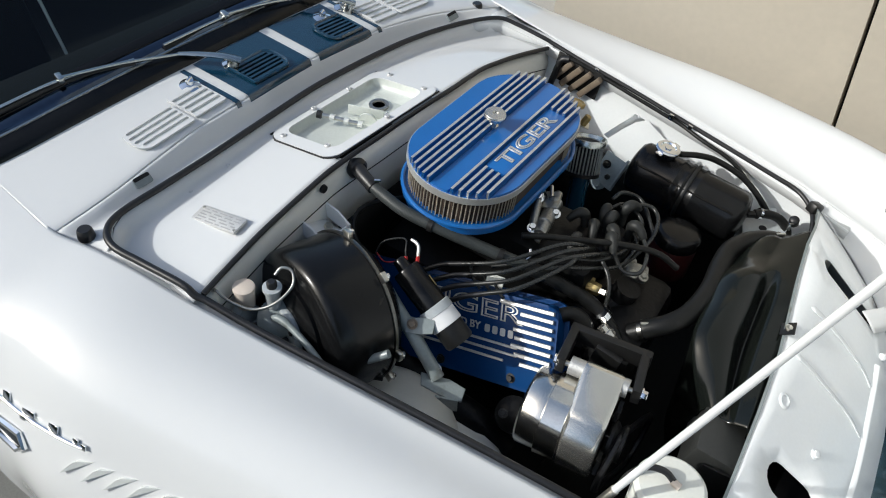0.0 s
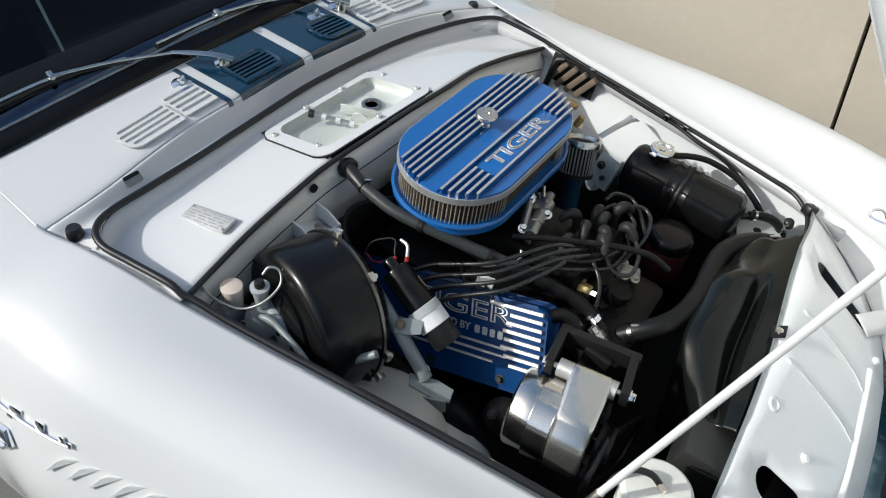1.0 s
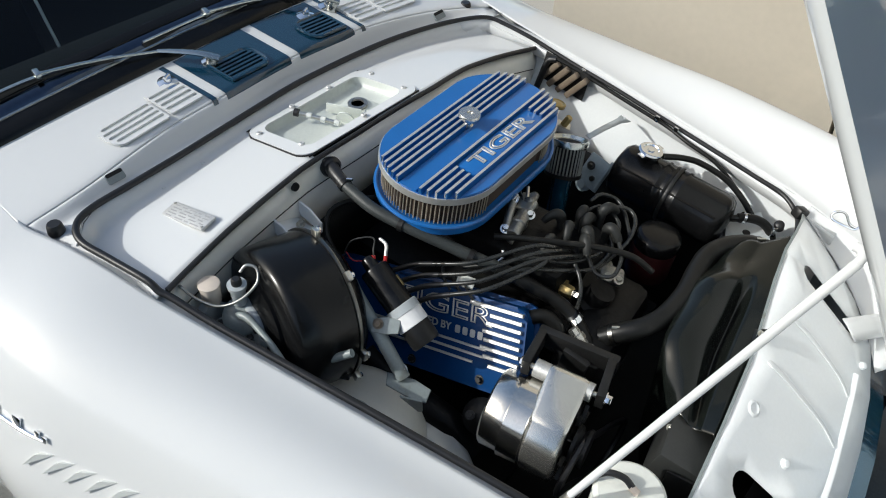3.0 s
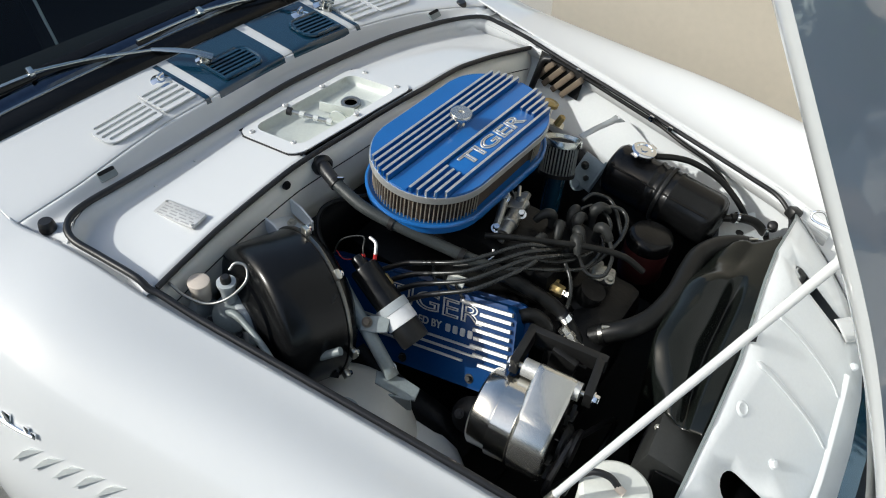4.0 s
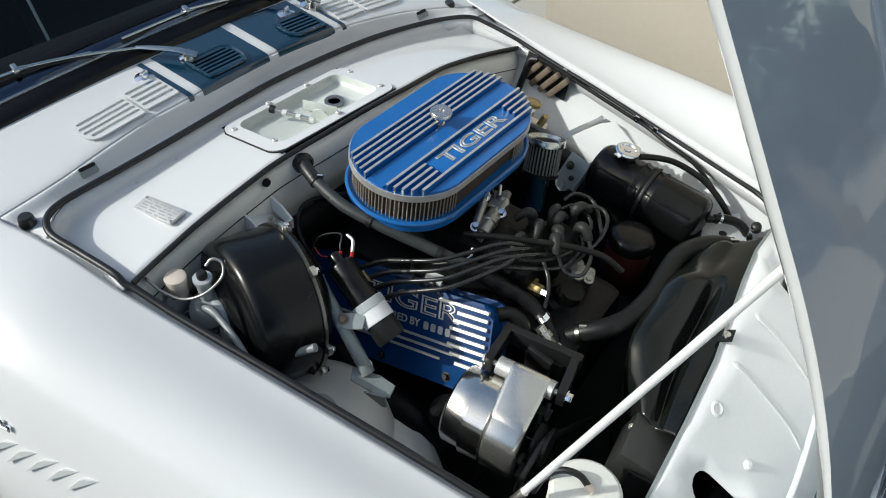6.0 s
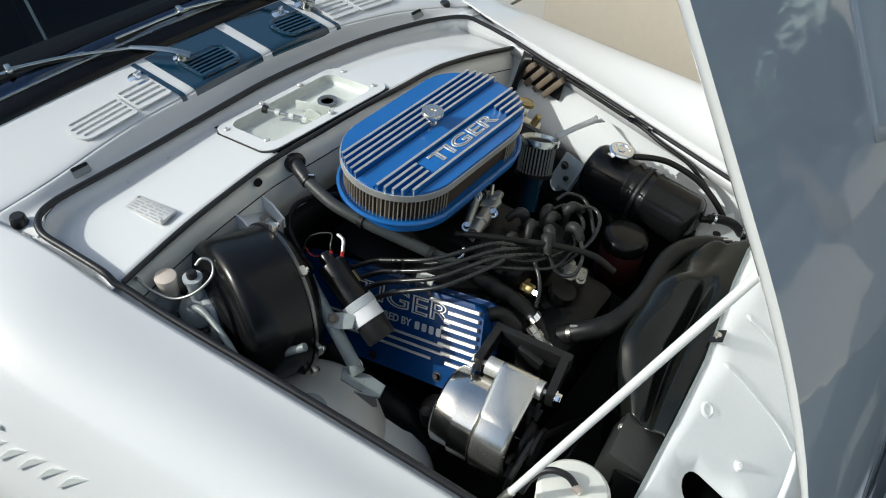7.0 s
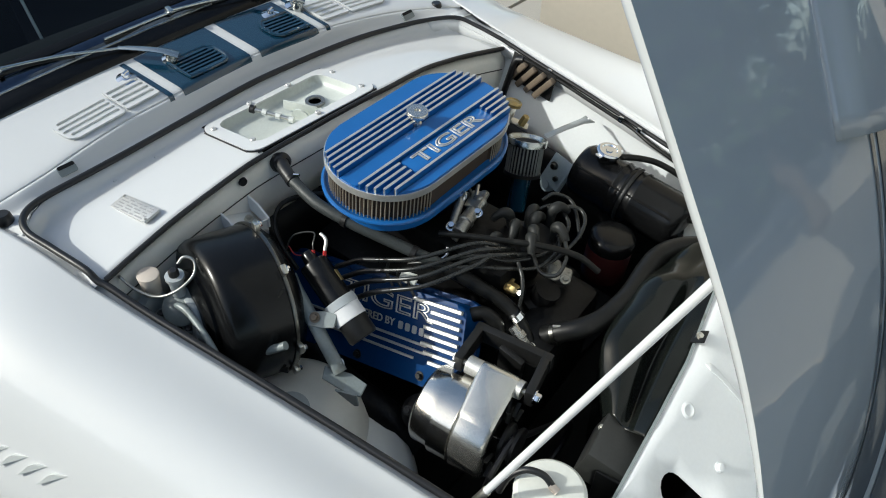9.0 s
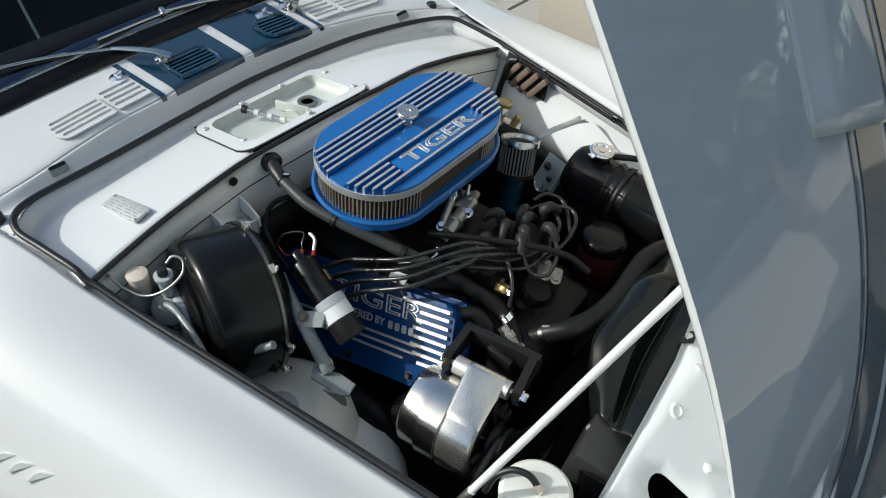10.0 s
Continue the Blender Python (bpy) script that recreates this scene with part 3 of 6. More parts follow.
def slam_panel():
    out = [(0.927, 0.575), (0.940, 0.50), (0.950, 0.41), (0.956, 0.333), (0.971, 0.254), (1.010, 0.097), (1.029, -0.029), (1.046, -0.162), (1.065, -0.33),
           (1.16, -0.33), (1.245, -0.25), (1.262, -0.1), (1.262, 0.0), (1.250, 0.10), (1.232, 0.20), (1.204, 0.30), (1.165, 0.41), (1.10, 0.50), (1.03, 0.565)]

    def capsule(a, b, r, n=8):
        a, b = Vector(a), Vector(b)
        d = (b - a).normalized()
        s = Vector((-d.y, d.x))
        q = []
        for c, t in ((a, 90), (b, -90)):
            for i in range(n + 1):
                g = radians(t + 180 * i / n)
                q.append(tuple(c + (d * math.cos(g) + s * math.sin(g)) * r))
        return q

    holes = [capsule((1.012, 0.359), (1.108, 0.379), 0.0185), capsule((1.104, -0.070), (1.150, -0.055), 0.0245)]
    pts, loops = [], []
    for loop in [out] + holes:
        loops.append(list(range(len(pts), len(pts) + len(loop))))
        pts += [Vector(p) for p in loop]
    pts += [Vector((x, y)) for x in np.arange(0.96, 1.26, 0.03) for y in np.arange(-0.3, 0.56, 0.04) if 0.965 + 0.1 * (0.4 - y) + 0.03 < x < 1.225 - 0.55 * max(0.0, y - 0.2) and all(min((Vector((x, y)) - Vector(h)).length for h in hole) > 0.02 for hole in holes) and not (1.00 < x < 1.12 and 0.34 < y < 0.40) and not (1.09 < x < 1.17 and -0.09 < y < -0.035)]
    vs, es, fs, _, _, _ = delaunay_2d_cdt(pts, [], loops, 1, 1e-6)
    bm = bmesh.new()
    bv = [bm.verts.new((v.x, v.y, slam_z(v.x, v.y))) for v in vs]
    cores = [((1.012, 0.359), (1.108, 0.379), 0.0185), ((1.104, -0.070), (1.150, -0.055), 0.0245)]
    for q in fs:
        c = sum((vs[k] for k in q), Vector((0, 0))) / len(q)
        inside = False
        for a, b, r in cores:
            a, b = Vector(a), Vector(b)
            h = min(1.0, max(0.0, (c - a).dot(b - a) / (b - a).length_squared))
            inside = inside or (c - a.lerp(b, h)).length < r * 0.97
        if not inside:
            bm.faces.new([bv[k] for k in q])
    ob = part("front_panel", bm, BAYWHITE, car, angle=60)
    md = ob.modifiers.new("thickness", "SOLIDIFY")
    md.thickness, md.offset = 0.002, -1.0

    def on(x, y, up=0.0):
        return Vector((x, y, slam_z(x, y))) + Vector((0.63, -0.07, 0.77)) * up

    ribs = (((1.030, 0.129), (1.039, 0.136), (1.060, 0.143), (1.090, 0.149), (1.125, 0.155), (1.160, 0.158), (1.190, 0.152)),
            ((1.014, 0.237), (1.022, 0.242), (1.045, 0.250), (1.080, 0.257), (1.115, 0.261), (1.147, 0.261), (1.170, 0.252)))
    for rib in ribs:
        part("pressed_rib", tube_bm([on(x, y, -0.0012) for x, y in rib], lambda q: 0.0135 * (1 - 0.40 * q) * min(1.0, 0.3 + 6 * q), 16, 4, flat=0.24), BAYWHITE, car)
    curve = [on(x, y, -0.001) for x, y in ((1.159, 0.30), (1.172, 0.25), (1.186, 0.19), (1.205, 0.10), (1.215, 0.02), (1.22, -0.08))]
    part("pressed_rib", tube_bm(curve, 0.010, 14, 5, flat=0.16), BAYWHITE, car)
    m = axis_matrix(on(1.052, 0.042, -0.003), (0.63, -0.07, 0.77))
    part("pressed_dimple", lathe_bm([(0.017, 0), (0.014, 0.004), (0.010, 0.0055), (0.006, 0.003), (0, 0.003)], m, 24), BAYWHITE, car)
    for x, y, r in ((1.135, 0.03, 0.007), (1.175, -0.03, 0.007), (1.165, 0.335, 0.006)):
        part("panel_bolt", lathe_bm([(r * 1.4, 0), (r * 1.4, 0.002), (r, 0.003), (r, 0.007), (0, 0.009)], axis_matrix(on(x, y), (0.63, -0.07, 0.77)), 16), BAYWHITE, car)
    part("rear_lip", loft_bm([[on(x, y, 0.001) for x, y in out[:9]], [on(x - 0.004, y, -0.001) for x, y in out[:9]], [on(x - 0.004, y) - Vector((-0.004, 0, 0.03)) for x, y in out[:9]]]), ARMGREY, car)
    # corner of the nose between the panel and the far wing
    inner = [(0.927, 0.575), (0.98, 0.570), (1.03, 0.565), (1.10, 0.50), (1.15, 0.43), (1.19, 0.36)]
    outer = [(0.93, 0.607, 0.744), (0.98, 0.60, 0.735), (1.04, 0.593, 0.724), (1.13, 0.585, 0.706), (1.22, 0.57, 0.683), (1.31, 0.55, 0.655)]
    rows = []
    for (x, y), c in zip(inner, outer):
        a, c = on(x, y, 0.002), Vector(c)
        rows.append([a, a.lerp(c, 0.35) + Vector((0, 0, -0.004)), a.lerp(c, 0.7), c])
    sheet("nose_corner", rows, WHITE, car, thick=0.002, sub=2)
    # hinge strap across the end of the slot
    strap = [on(1.112, 0.362, 0.004), on(1.122, 0.392, 0.016), on(1.136, 0.44, 0.030), on(1.15, 0.50, 0.034)]
    side = Vector((0.019, -0.006, -0.014))
    bm = loft_bm([[p - side, p - side * 0.3 + Vector((0, 0, 0.002)), p + side * 0.3 + Vector((0, 0, 0.002)), p + side] for p in spline(strap, 6)])
    ob = part("hinge_strap", bm, WHITE, car)
    ob.modifiers.new("thickness", "SOLIDIFY").thickness = 0.003
    # nose stripe ahead of the panel
    part("nose_edge", loft_bm([[on(x, y, 0.0) for x, y in out[10:18]], [on(x + 0.030, y + 0.018, 0.0) for x, y in out[10:18]], [on(x + 0.045, y + 0.03, -0.04) for x, y in out[10:18]]]), NAVY, car)
    for a in (0.237, 0.19):
        part("radiator_bolt", hexbolt_bm(axis_matrix((0.995 - (a - 0.237) * 0.35, a, 0.764 - (0.237 - a) * 0.3), (0.4, 0, 1)), 0.006, 0.006), STEEL, car)
    part("radiator_tab", box_bm((0.018, 0.075, 0.003), pose(0.998, 0.214, 0.757, 0, 22, 20), 0.001), SATIN, car)


slam_panel()
for x, y in ((0.0, -0.556), (0.0, 0.561)):
    part("rubber_buffer", lathe_bm([(0.014, 0), (0.015, 0.004), (0.013, 0.018), (0.011, 0.021), (0, 0.021)], axis_matrix((x - 0.004, y, channel_z(y) - 0.001), (0, 0, 1)), 20), RUBBER, car)
part("rubber_buffer", box_bm((0.030, 0.024, 0.024), pose(0.919, 0.572, 0.741, 0, 20, 60), 0.005), SATIN, car)
gus = prism_bm([(0.835, 0.405), (0.912, 0.477), (0.845, 0.572), (0.796, 0.50)], -0.002, 0.0, pose(0, 0, 0.700), 0.0)
part("tank_gusset", gus, BAYGREY, car)
# the hole is a black disc on the plate, shade as colour
part("gusset_hole_shade", lathe_bm([(0.0085, 0), (0.0085, 0.0012), (0, 0.0012)], axis_matrix((0.849, 0.484, 0.700), (0, 0, 1)), 20), VOID, car)


# ---- bonnet, hinged at the nose and propped open ----
B0, BD, BL, BN = Vector((1.087, -0.289, 1.366)), Vector((0.560, -0.034, -0.828)), Vector((-0.163, 0.987, 0)), Vector((0.823, 0.136, 0.551))
BW = 1.0


def bonnet_at(s, l, up=0.0):
    """A point of the outer skin: s down towards the nose, l across from the near edge."""
    q = (l - 0.50) / 0.54
    w = min(1.0, max(0.0, (l - 0.28) / 0.26))
    droop = -(0.42 - 0.20 * w * w * (3 - 2 * w)) * max(0.0, s) ** 2
    crown = 0.050 * (1 - abs(q) ** 1.4)
    return B0 + BD * s + BL * l + BN * (0.022 + droop + crown + up)


bonnet = thing("bonnet", "raised white bonnet with navy stripes and a scoop", "bonnet")
S = np.linspace(-1.0, 0.74, 46)
bm = bmesh.new()
rows = [[bonnet_at(s, l) for l in np.linspace(-0.04, BW - 0.04, 30)] for s in S]
for r, s in zip(rows, S):
    near, far = bonnet_at(s, -0.04), bonnet_at(s, BW - 0.04)
    back = B0 + BD * s - BN * 0.25 * max(0.0, s) ** 2
    r[0:0] = [back + BL * 0.03 - BN * 0.004, back, back.lerp(near, 0.30) - BL * 0.006 - BN * 0.004, back.lerp(near, 0.62) - BL * 0.0065 - BN * 0.004, back.lerp(near, 0.88) - BL * 0.004 - BN * 0.002]
    r += [far - BN * 0.006 + BL * 0.004, far - BN * 0.025 + BL * 0.004]
loft_bm(rows, bm)
skin = part("outer_skin", bm, BONNETWHITE, bonnet, angle=70)
bm = loft_bm([[bonnet_at(s, l, -0.030) for l in np.linspace(0.01, BW - 0.06, 20)] for s in S])
part("inner_frame", bm, BAYWHITE, bonnet)


def bonnet_strip(name, l0, l1, s0, s1, material, up=0.0015):
    rows = [[bonnet_at(s, l0 + (l1 - l0) * k / 6, up) for k in range(7)] for s in np.linspace(s0, s1, 40)]
    part(name, loft_bm(rows), material, bonnet)


for l0, l1 in ((0.288, 0.296), (0.308, 0.382), (0.398, 0.472), (0.484, 0.492)):
    bonnet_strip("stripe", l0, l1, -0.99, 0.73, NAVY)

# scoop: an open mouth towards the nose
SL = ((0.207, 0.0), (0.217, 0.10), (0.230, 0.45), (0.243, 0.85), (0.257, 1.0), (0.362, 1.0), (0.370, 1.0), (0.382, 1.0), (0.41, 1.0), (0.44, 1.0), (0.456, 1.0), (0.48, 1.0), (0.516, 1.0), (0.626, 1.0), (0.640, 0.85), (0.653, 0.45), (0.666, 0.10), (0.676, 0.0))


def scoop_at(s, l, k, up=0.0):
    g = min(1.0, max(0.0, (s + 0.60) / 0.18))
    s += 0.42 * min(l - 0.207, 0.676 - l) * max(0.0, (s + 0.60) / 0.63)
    l = 0.4415 + (l - 0.4415) * (1 - min(0.22, 0.6 * max(0.0, 0.03 - s)) * (1.0 if abs(l - 0.4415) > 0.1 else 0.0))
    return bonnet_at(s, l, 0.014 * (g * g * (3 - 2 * g)) * k + 0.002 + up)


SS = np.linspace(-0.60, 0.032, 26)
ob = sheet("scoop", [[scoop_at(s, l, k) for l, k in SL] for s in SS], BONNETWHITE, bonnet, "white scoop with its mouth towards the nose", thick=0.004, sub=0, angle=20)
# black sheet across the mouth in place of the shade inside
part("scoop_mouth_shade", loft_bm([[scoop_at(0.014, l, k * 0.96, -0.003) for l, k in SL], [scoop_at(0.014, l, 0.0, -0.0005) for l, k in SL]]), VOID, bonnet)
for a, b in ((5, 6), (7, 9), (10, 12)):
    part("scoop_stripe", loft_bm([[scoop_at(s, SL[n][0], SL[n][1], 0.0016) for n in range(a, b + 1)] for s in SS]), NAVY, bonnet)

# prop rod
rod = thing("prop_rod", "white painted steel bonnet prop rod", "prop rod")
ra, rd = Vector((0.907, -0.32, 0.753)), Vector((0.326, 0.318, 0.89)).normalized()
part("rod", tube_bm([ra - rd * 0.03, ra + rd * 0.3, ra + rd * 0.545], 0.0062, 14, 2), WHITE, rod)
part("pivot_sleeve", tube_bm([ra - rd * 0.035, ra + rd * 0.012], 0.0075, 14, curved=False), STEEL, rod)

part("hook", tube_bm([ra + rd * 0.543, (1.0845, -0.144, 1.245), (1.080, -0.141, 1.250), (1.073, -0.140, 1.250)], 0.0058, 12, 6), WHITE, rod)
pin = [(1.068, -0.127, 1.269), (1.065, -0.131, 1.263), (1.054, -0.131, 1.262), (1.042, -0.131, 1.263), (1.038, -0.129, 1.266), (1.040, -0.126, 1.270), (1.046, -0.124, 1.272), (1.051, -0.125, 1.271), (1.058, -0.129, 1.265), (1.066, -0.130, 1.264)]
part("hairpin_clip", tube_bm(pin, 0.0014, 8, 5), CHROME, rod, "bent wire hairpin clip")


# ---- engine bay: air cleaner ----
def air_cleaner():
    root = thing("air_cleaner", "oval blue air cleaner with polished fins over the engine", "air cleaner")
    m = axis_matrix((0.385, 0.097, 0.955), (0.10, 0.0, 0.995), (1, 0.05, 0))
    L, W = 0.425, 0.237
    lid = part("lid", prism_bm(stadium(L, W), -0.027, -0.0130, m, 0.003), FINALU, root, "bare aluminium lid edge")
    part("lid_floor", prism_bm(stadium(L - 0.005, W - 0.005), -0.0140, -0.0122, m), LIDBLUE, lid)
    r, h = W / 2 - 0.003, (L - W) / 2

    def half_length(x):
        return h + math.sqrt(max(0.0, r * r - x * x))

    def pad(xa, xb):
        """A flat field of the lid between two runs of fins, ending on the oval outline."""
        xs = np.linspace(xa, xb, 9)
        out = [(x, -half_length(x)) for x in xs] + [(x, half_length(x)) for x in reversed(xs)]
        part("lid_field", prism_bm(out, -0.0135, -0.0080, m, 0.0012, 1), LIDBLUE, lid)

    for xa, xb in ((-r + 0.0005, -0.0745), (-0.0095, 0.0265), (0.0935, r - 0.0005)):
        pad(xa, xb)
    for x in [-0.068 + 0.0130 * k for k in range(5)] + [0.033 + 0.0135 * k for k in range(5)]:
        hl = half_length(x)
        spans = [(-hl, hl)]
        if 0.040 < x < 0.082:
            spans = [(-hl, -0.112), (0.128, hl)]
        for a, b in spans:
            out = [(x - 0.0030, a), (x + 0.0030, a), (x + 0.0030, b), (x - 0.0030, b)]
            part("fin_flank", prism_bm(out, -0.0135, 0.0005, m), LIDBLUE, lid)
            out = [(x - 0.0023, a), (x + 0.0023, a), (x + 0.0023, b), (x - 0.0023, b)]
            part("fin", prism_bm(out, -0.0135, 0.0016, m), FINALU, lid)
    plate = prism_bm([(x + 0.0605, y + 0.0115) for x, y in rounded(0.042, 0.232, 0.006)], -0.0135, -0.0050, m, 0.001)
    part("name_plate", plate, LIDBLUE, lid)
    tm = m @ Matrix(((0, -1, 0, 0.0605), (1, 0, 0, 0.0115), (0, 0, 1, -0.0045), (0, 0, 0, 1)))
    lettering("TIGER", 0.0385, 0.0030, tm @ Matrix.Diagonal((1.80, 1, 1, 1)), "lettering", FINALU, lid, outline=0.0013)
    nut = part("wing_nut", lathe_bm([(0.010, -0.0115), (0.010, -0.004), (0.0065, -0.002), (0.0075, 0.013), (0.020, 0.014), (0.0215, 0.016), (0.0215, 0.022), (0.020, 0.024), (0.006, 0.024), (0.0055, 0.021), (0, 0.021)], m @ Matrix.Translation((-0.014, 0.004, 0)), 32), LUGCAST, root, "round knurled fixing nut")
    # pleated element with its wire guard
    base = stadium(L - 0.022, W - 0.022, 46)
    bm = bmesh.new()
    lo, hi = [], []
    for i, (x, y) in enumerate(base):
        k = 1.0 if i % 2 else 0.955
        lo.append(bm.verts.new(m @ Vector((x * k, y * (1 if k == 1 else 0.975), -0.082))))
        hi.append(bm.verts.new(m @ Vector((x * k, y * (1 if k == 1 else 0.975), -0.022))))
    for i in range(len(lo)):
        j = (i + 1) % len(lo)
        bm.faces.new((lo[i], lo[j], hi[j], hi[i]))
    element = part("filter_element", bm, PLEAT, root, "brown pleated paper element", smooth=False)
    for x, y in stadium(L - 0.017, W - 0.017, 44):
        a, b = m @ Vector((x, y, -0.082)), m @ Vector((x, y, -0.022))
        part("guard_wire", tube_bm([a, b], 0.0012, 5, curved=False), MESH, element)
    pan = prism_bm(stadium(L + 0.006, W + 0.006), -0.099, -0.082, m, 0.004)
    part("base_pan", pan, LIDBLUE, root, "blue flanged base pan")
    lip = [m @ Vector((x, y, -0.081)) for x, y in stadium(L + 0.004, W + 0.004, 14)]
    part("pan_rim", tube_bm(lip, 0.0045, 8, 2, closed=True), LIDBLUE, root)


air_cleaner()


# ---- engine block, covers and manifold ----
engine = thing("engine", "greasy black V8 engine with blue finned valve covers", "engine")
part("block", box_bm((0.52, 0.30, 0.30), pose(0.46, 0.085, 0.53, 0, 4, 6), 0.03), GREASE, engine)
part("intake_manifold", box_bm((0.40, 0.17, 0.10), pose(0.45, 0.09, 0.74, 0, 4, 6), 0.025), GREASE, engine)
part("carburettor", box_bm((0.13, 0.11, 0.09), pose(0.40, 0.10, 0.82, 0, 4, 6), 0.012), GREASE, engine)
part("cylinder_head", box_bm((0.46, 0.14, 0.12), axis_matrix((0.45, -0.10, 0.63), (0, -0.758, 0.652), (0.965, 0.17, 0.19)), 0.012), GREASE, engine)
part("exhaust_manifold", tube_bm([(0.40, -0.23, 0.58), (0.50, -0.235, 0.56), (0.60, -0.225, 0.545), (0.67, -0.22, 0.50)], 0.03, 14, 6), GREASE, engine)
part("timing_cover", box_bm((0.10, 0.26, 0.26), pose(0.74, 0.07, 0.58, 0, 4, 6), 0.03), GREASE, engine)
part("water_neck", lathe_bm([(0.035, 0), (0.035, 0.02), (0.026, 0.03), (0.026, 0.06), (0, 0.06)], axis_matrix((0.70, 0.09, 0.68), (0.3, 0.1, 0.9)), 24), GREASE, engine)


def valve_cover(m, lit):
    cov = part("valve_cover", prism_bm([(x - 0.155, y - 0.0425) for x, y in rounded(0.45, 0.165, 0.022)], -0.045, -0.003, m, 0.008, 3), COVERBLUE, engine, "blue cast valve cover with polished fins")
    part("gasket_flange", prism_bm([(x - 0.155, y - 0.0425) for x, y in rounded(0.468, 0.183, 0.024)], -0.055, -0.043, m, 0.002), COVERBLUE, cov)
    if not lit:
        return
    for k, x0 in enumerate((-0.045, -0.002, -0.008, -0.014, -0.010, -0.016, -0.008, 0.004)):
        y = 0.027 - 0.0150 * k
        part("fin", prism_bm([(x0, y - 0.0035), (0.063, y - 0.0035), (0.063, y + 0.0035), (x0, y + 0.0035)], -0.004, 0.0045, m, 0.0010, 1), FINALU, cov)
    for y, a, b in ((-0.052, -0.30, -0.004), (-0.066, -0.30, -0.004), (-0.080, -0.30, -0.03)):
        part("fin", prism_bm([(a, y - 0.0022), (b, y - 0.0022), (b, y + 0.0022), (a, y + 0.0022)], -0.004, 0.002, m, 0.0008, 1), FINALU, cov)
    lettering("TIGER", 0.046, 0.001, m @ Matrix.Translation((-0.108, 0.005, -0.002)) @ Matrix.Diagonal((1.75, 1, 1, 1)), "lettering", FINALU, cov, outline=0.0012)
    lettering("POWERED BY", 0.0195, 0.0006, m @ Matrix.Translation((-0.143, -0.030, -0.0025)), "lettering", FINALU, cov)
    for k in range(4):
        part("emblem_bar", prism_bm([(x - 0.068 + 0.0160 * k, y - 0.030) for x, y in rounded(0.0105, 0.0145, 0.003)], -0.0032, -0.0015, m), FINALU, cov)
    for x, y in ((-0.012, -0.108), (-0.16, -0.112)):
        part("cover_bolt", hexbolt_bm(m @ Matrix.Translation((x, y, -0.004)), 0.006, 0.008), SATIN, cov)


CM = axis_matrix((0.596, -0.111, 0.733), (0, -0.758, 0.652), (0.965, 0.17, 0.19))
SHEAR = Matrix(((1, -0.14, 0, 0.011), (0, 1, 0, 0), (0, 0, 1, 0), (0, 0, 0, 1)))
valve_cover(CM @ SHEAR, True)
valve_cover(axis_matrix((0.585, 0.31, 0.570), (0.0, 0.758, 0.652), (-0.985, -0.12, 0.12)) @ Matrix.Translation((0.29, 0, 0)), False)

# ---- alternator and its bracket ----
alt = thing("alternator", "polished aluminium alternator on a dark steel bracket", "alternator")
AX = Vector((0.98, 0.18, 0.0)).normalized()
AC = Vector((0.778, -0.199, 0.679))
am = axis_matrix(AC, AX, (0, -1, 0.3))
R = 0.077
part("rear_housing", lathe_bm([(0, -0.084), (0.05, -0.084), (R * 0.88, -0.080), (R * 0.93, -0.075), (R * 0.93, -0.042), (R, -0.040), (R, -0.0025), (R * 0.97, -0.0015), (0, -0.0015)], am, 56), ALU, alt)
part("stator_gap", lathe_bm([(R * 0.95, -0.003), (R * 0.95, 0.003), (0, 0.003)], am, 56), VOID, alt)
part("front_housing", lathe_bm([(0, 0.0015), (R * 0.96, 0.0015), (R, 0.0035), (R, 0.056), (R * 0.97, 0.0585), (R * 0.8, 0.060), (0.03, 0.062), (0, 0.062)], am, 56), ALU, alt)
part("pulley", lathe_bm([(0, 0.07), (0.034, 0.07), (0.034, 0.076), (0.026, 0.083), (0.034, 0.090), (0.034, 0.096), (0.012, 0.097), (0, 0.097)], am, 40), SATIN, alt)
for k in range(9):
    g = 2 * math.pi * k / 9
    part("fan_blade", box_bm((0.026, 0.002, 0.007), am @ Matrix.Rotation(g, 4, "Z") @ Matrix.Translation((0.055, 0, 0.068)), 0.0005), SATIN, alt)
b1, b2 = Vector((0.724, -0.158, 0.760)), Vector((0.850, -0.135, 0.760))
part("pivot_bolt", tube_bm([b1 - AX * 0.012, b2 + AX * 0.012], 0.005, 10, curved=False), STEEL, alt)
part("bolt_head", hexbolt_bm(axis_matrix(b1 - AX * 0.008, -AX), 0.0085, 0.008), CHROME, alt)
part("bolt_nut", hexbolt_bm(axis_matrix(b2 + AX * 0.010, AX), 0.0085, 0.009), CHROME, alt)
part("hanger_boss", tube_bm([b1 + AX * 0.012, b2 - AX * 0.012], 0.0165, 22, curved=False), CAST, alt)
dn = (AC - (b1 + b2) / 2)
dn = (dn - AX * dn.dot(AX)).normalized()
side = AX.cross(dn)
bc = (b1 + b2) / 2
bc = bc - AX * (bc - AC).dot(AX)
ear = bmesh.new()
rows = []
for off, r1, r2 in ((-0.010, 0.010, 0.04), (-0.008, 0.0165, 0.055), (-0.004, 0.0180, 0.070), (0.004, 0.018, R + 0.002), (0.054, 0.018, R + 0.002), (0.060, 0.0165, R - 0.001), (0.062, 0.012, R - 0.008)):
    row = []
    for g in np.linspace(0, 2 * math.pi, 97):
        u = dn * math.cos(g) + side * math.sin(g)
        c2 = bc.lerp(AC, min(1.0, r2 / R))
        row.append((bc + u * r1 if bc.dot(u) + r1 > c2.dot(u) + r2 else c2 + u * r2) + AX * off)
    rows.append(row)
loft_bm(rows, ear)
part("hanger_lug", ear, LUGCAST, alt, "cast hanger lug", angle=30)


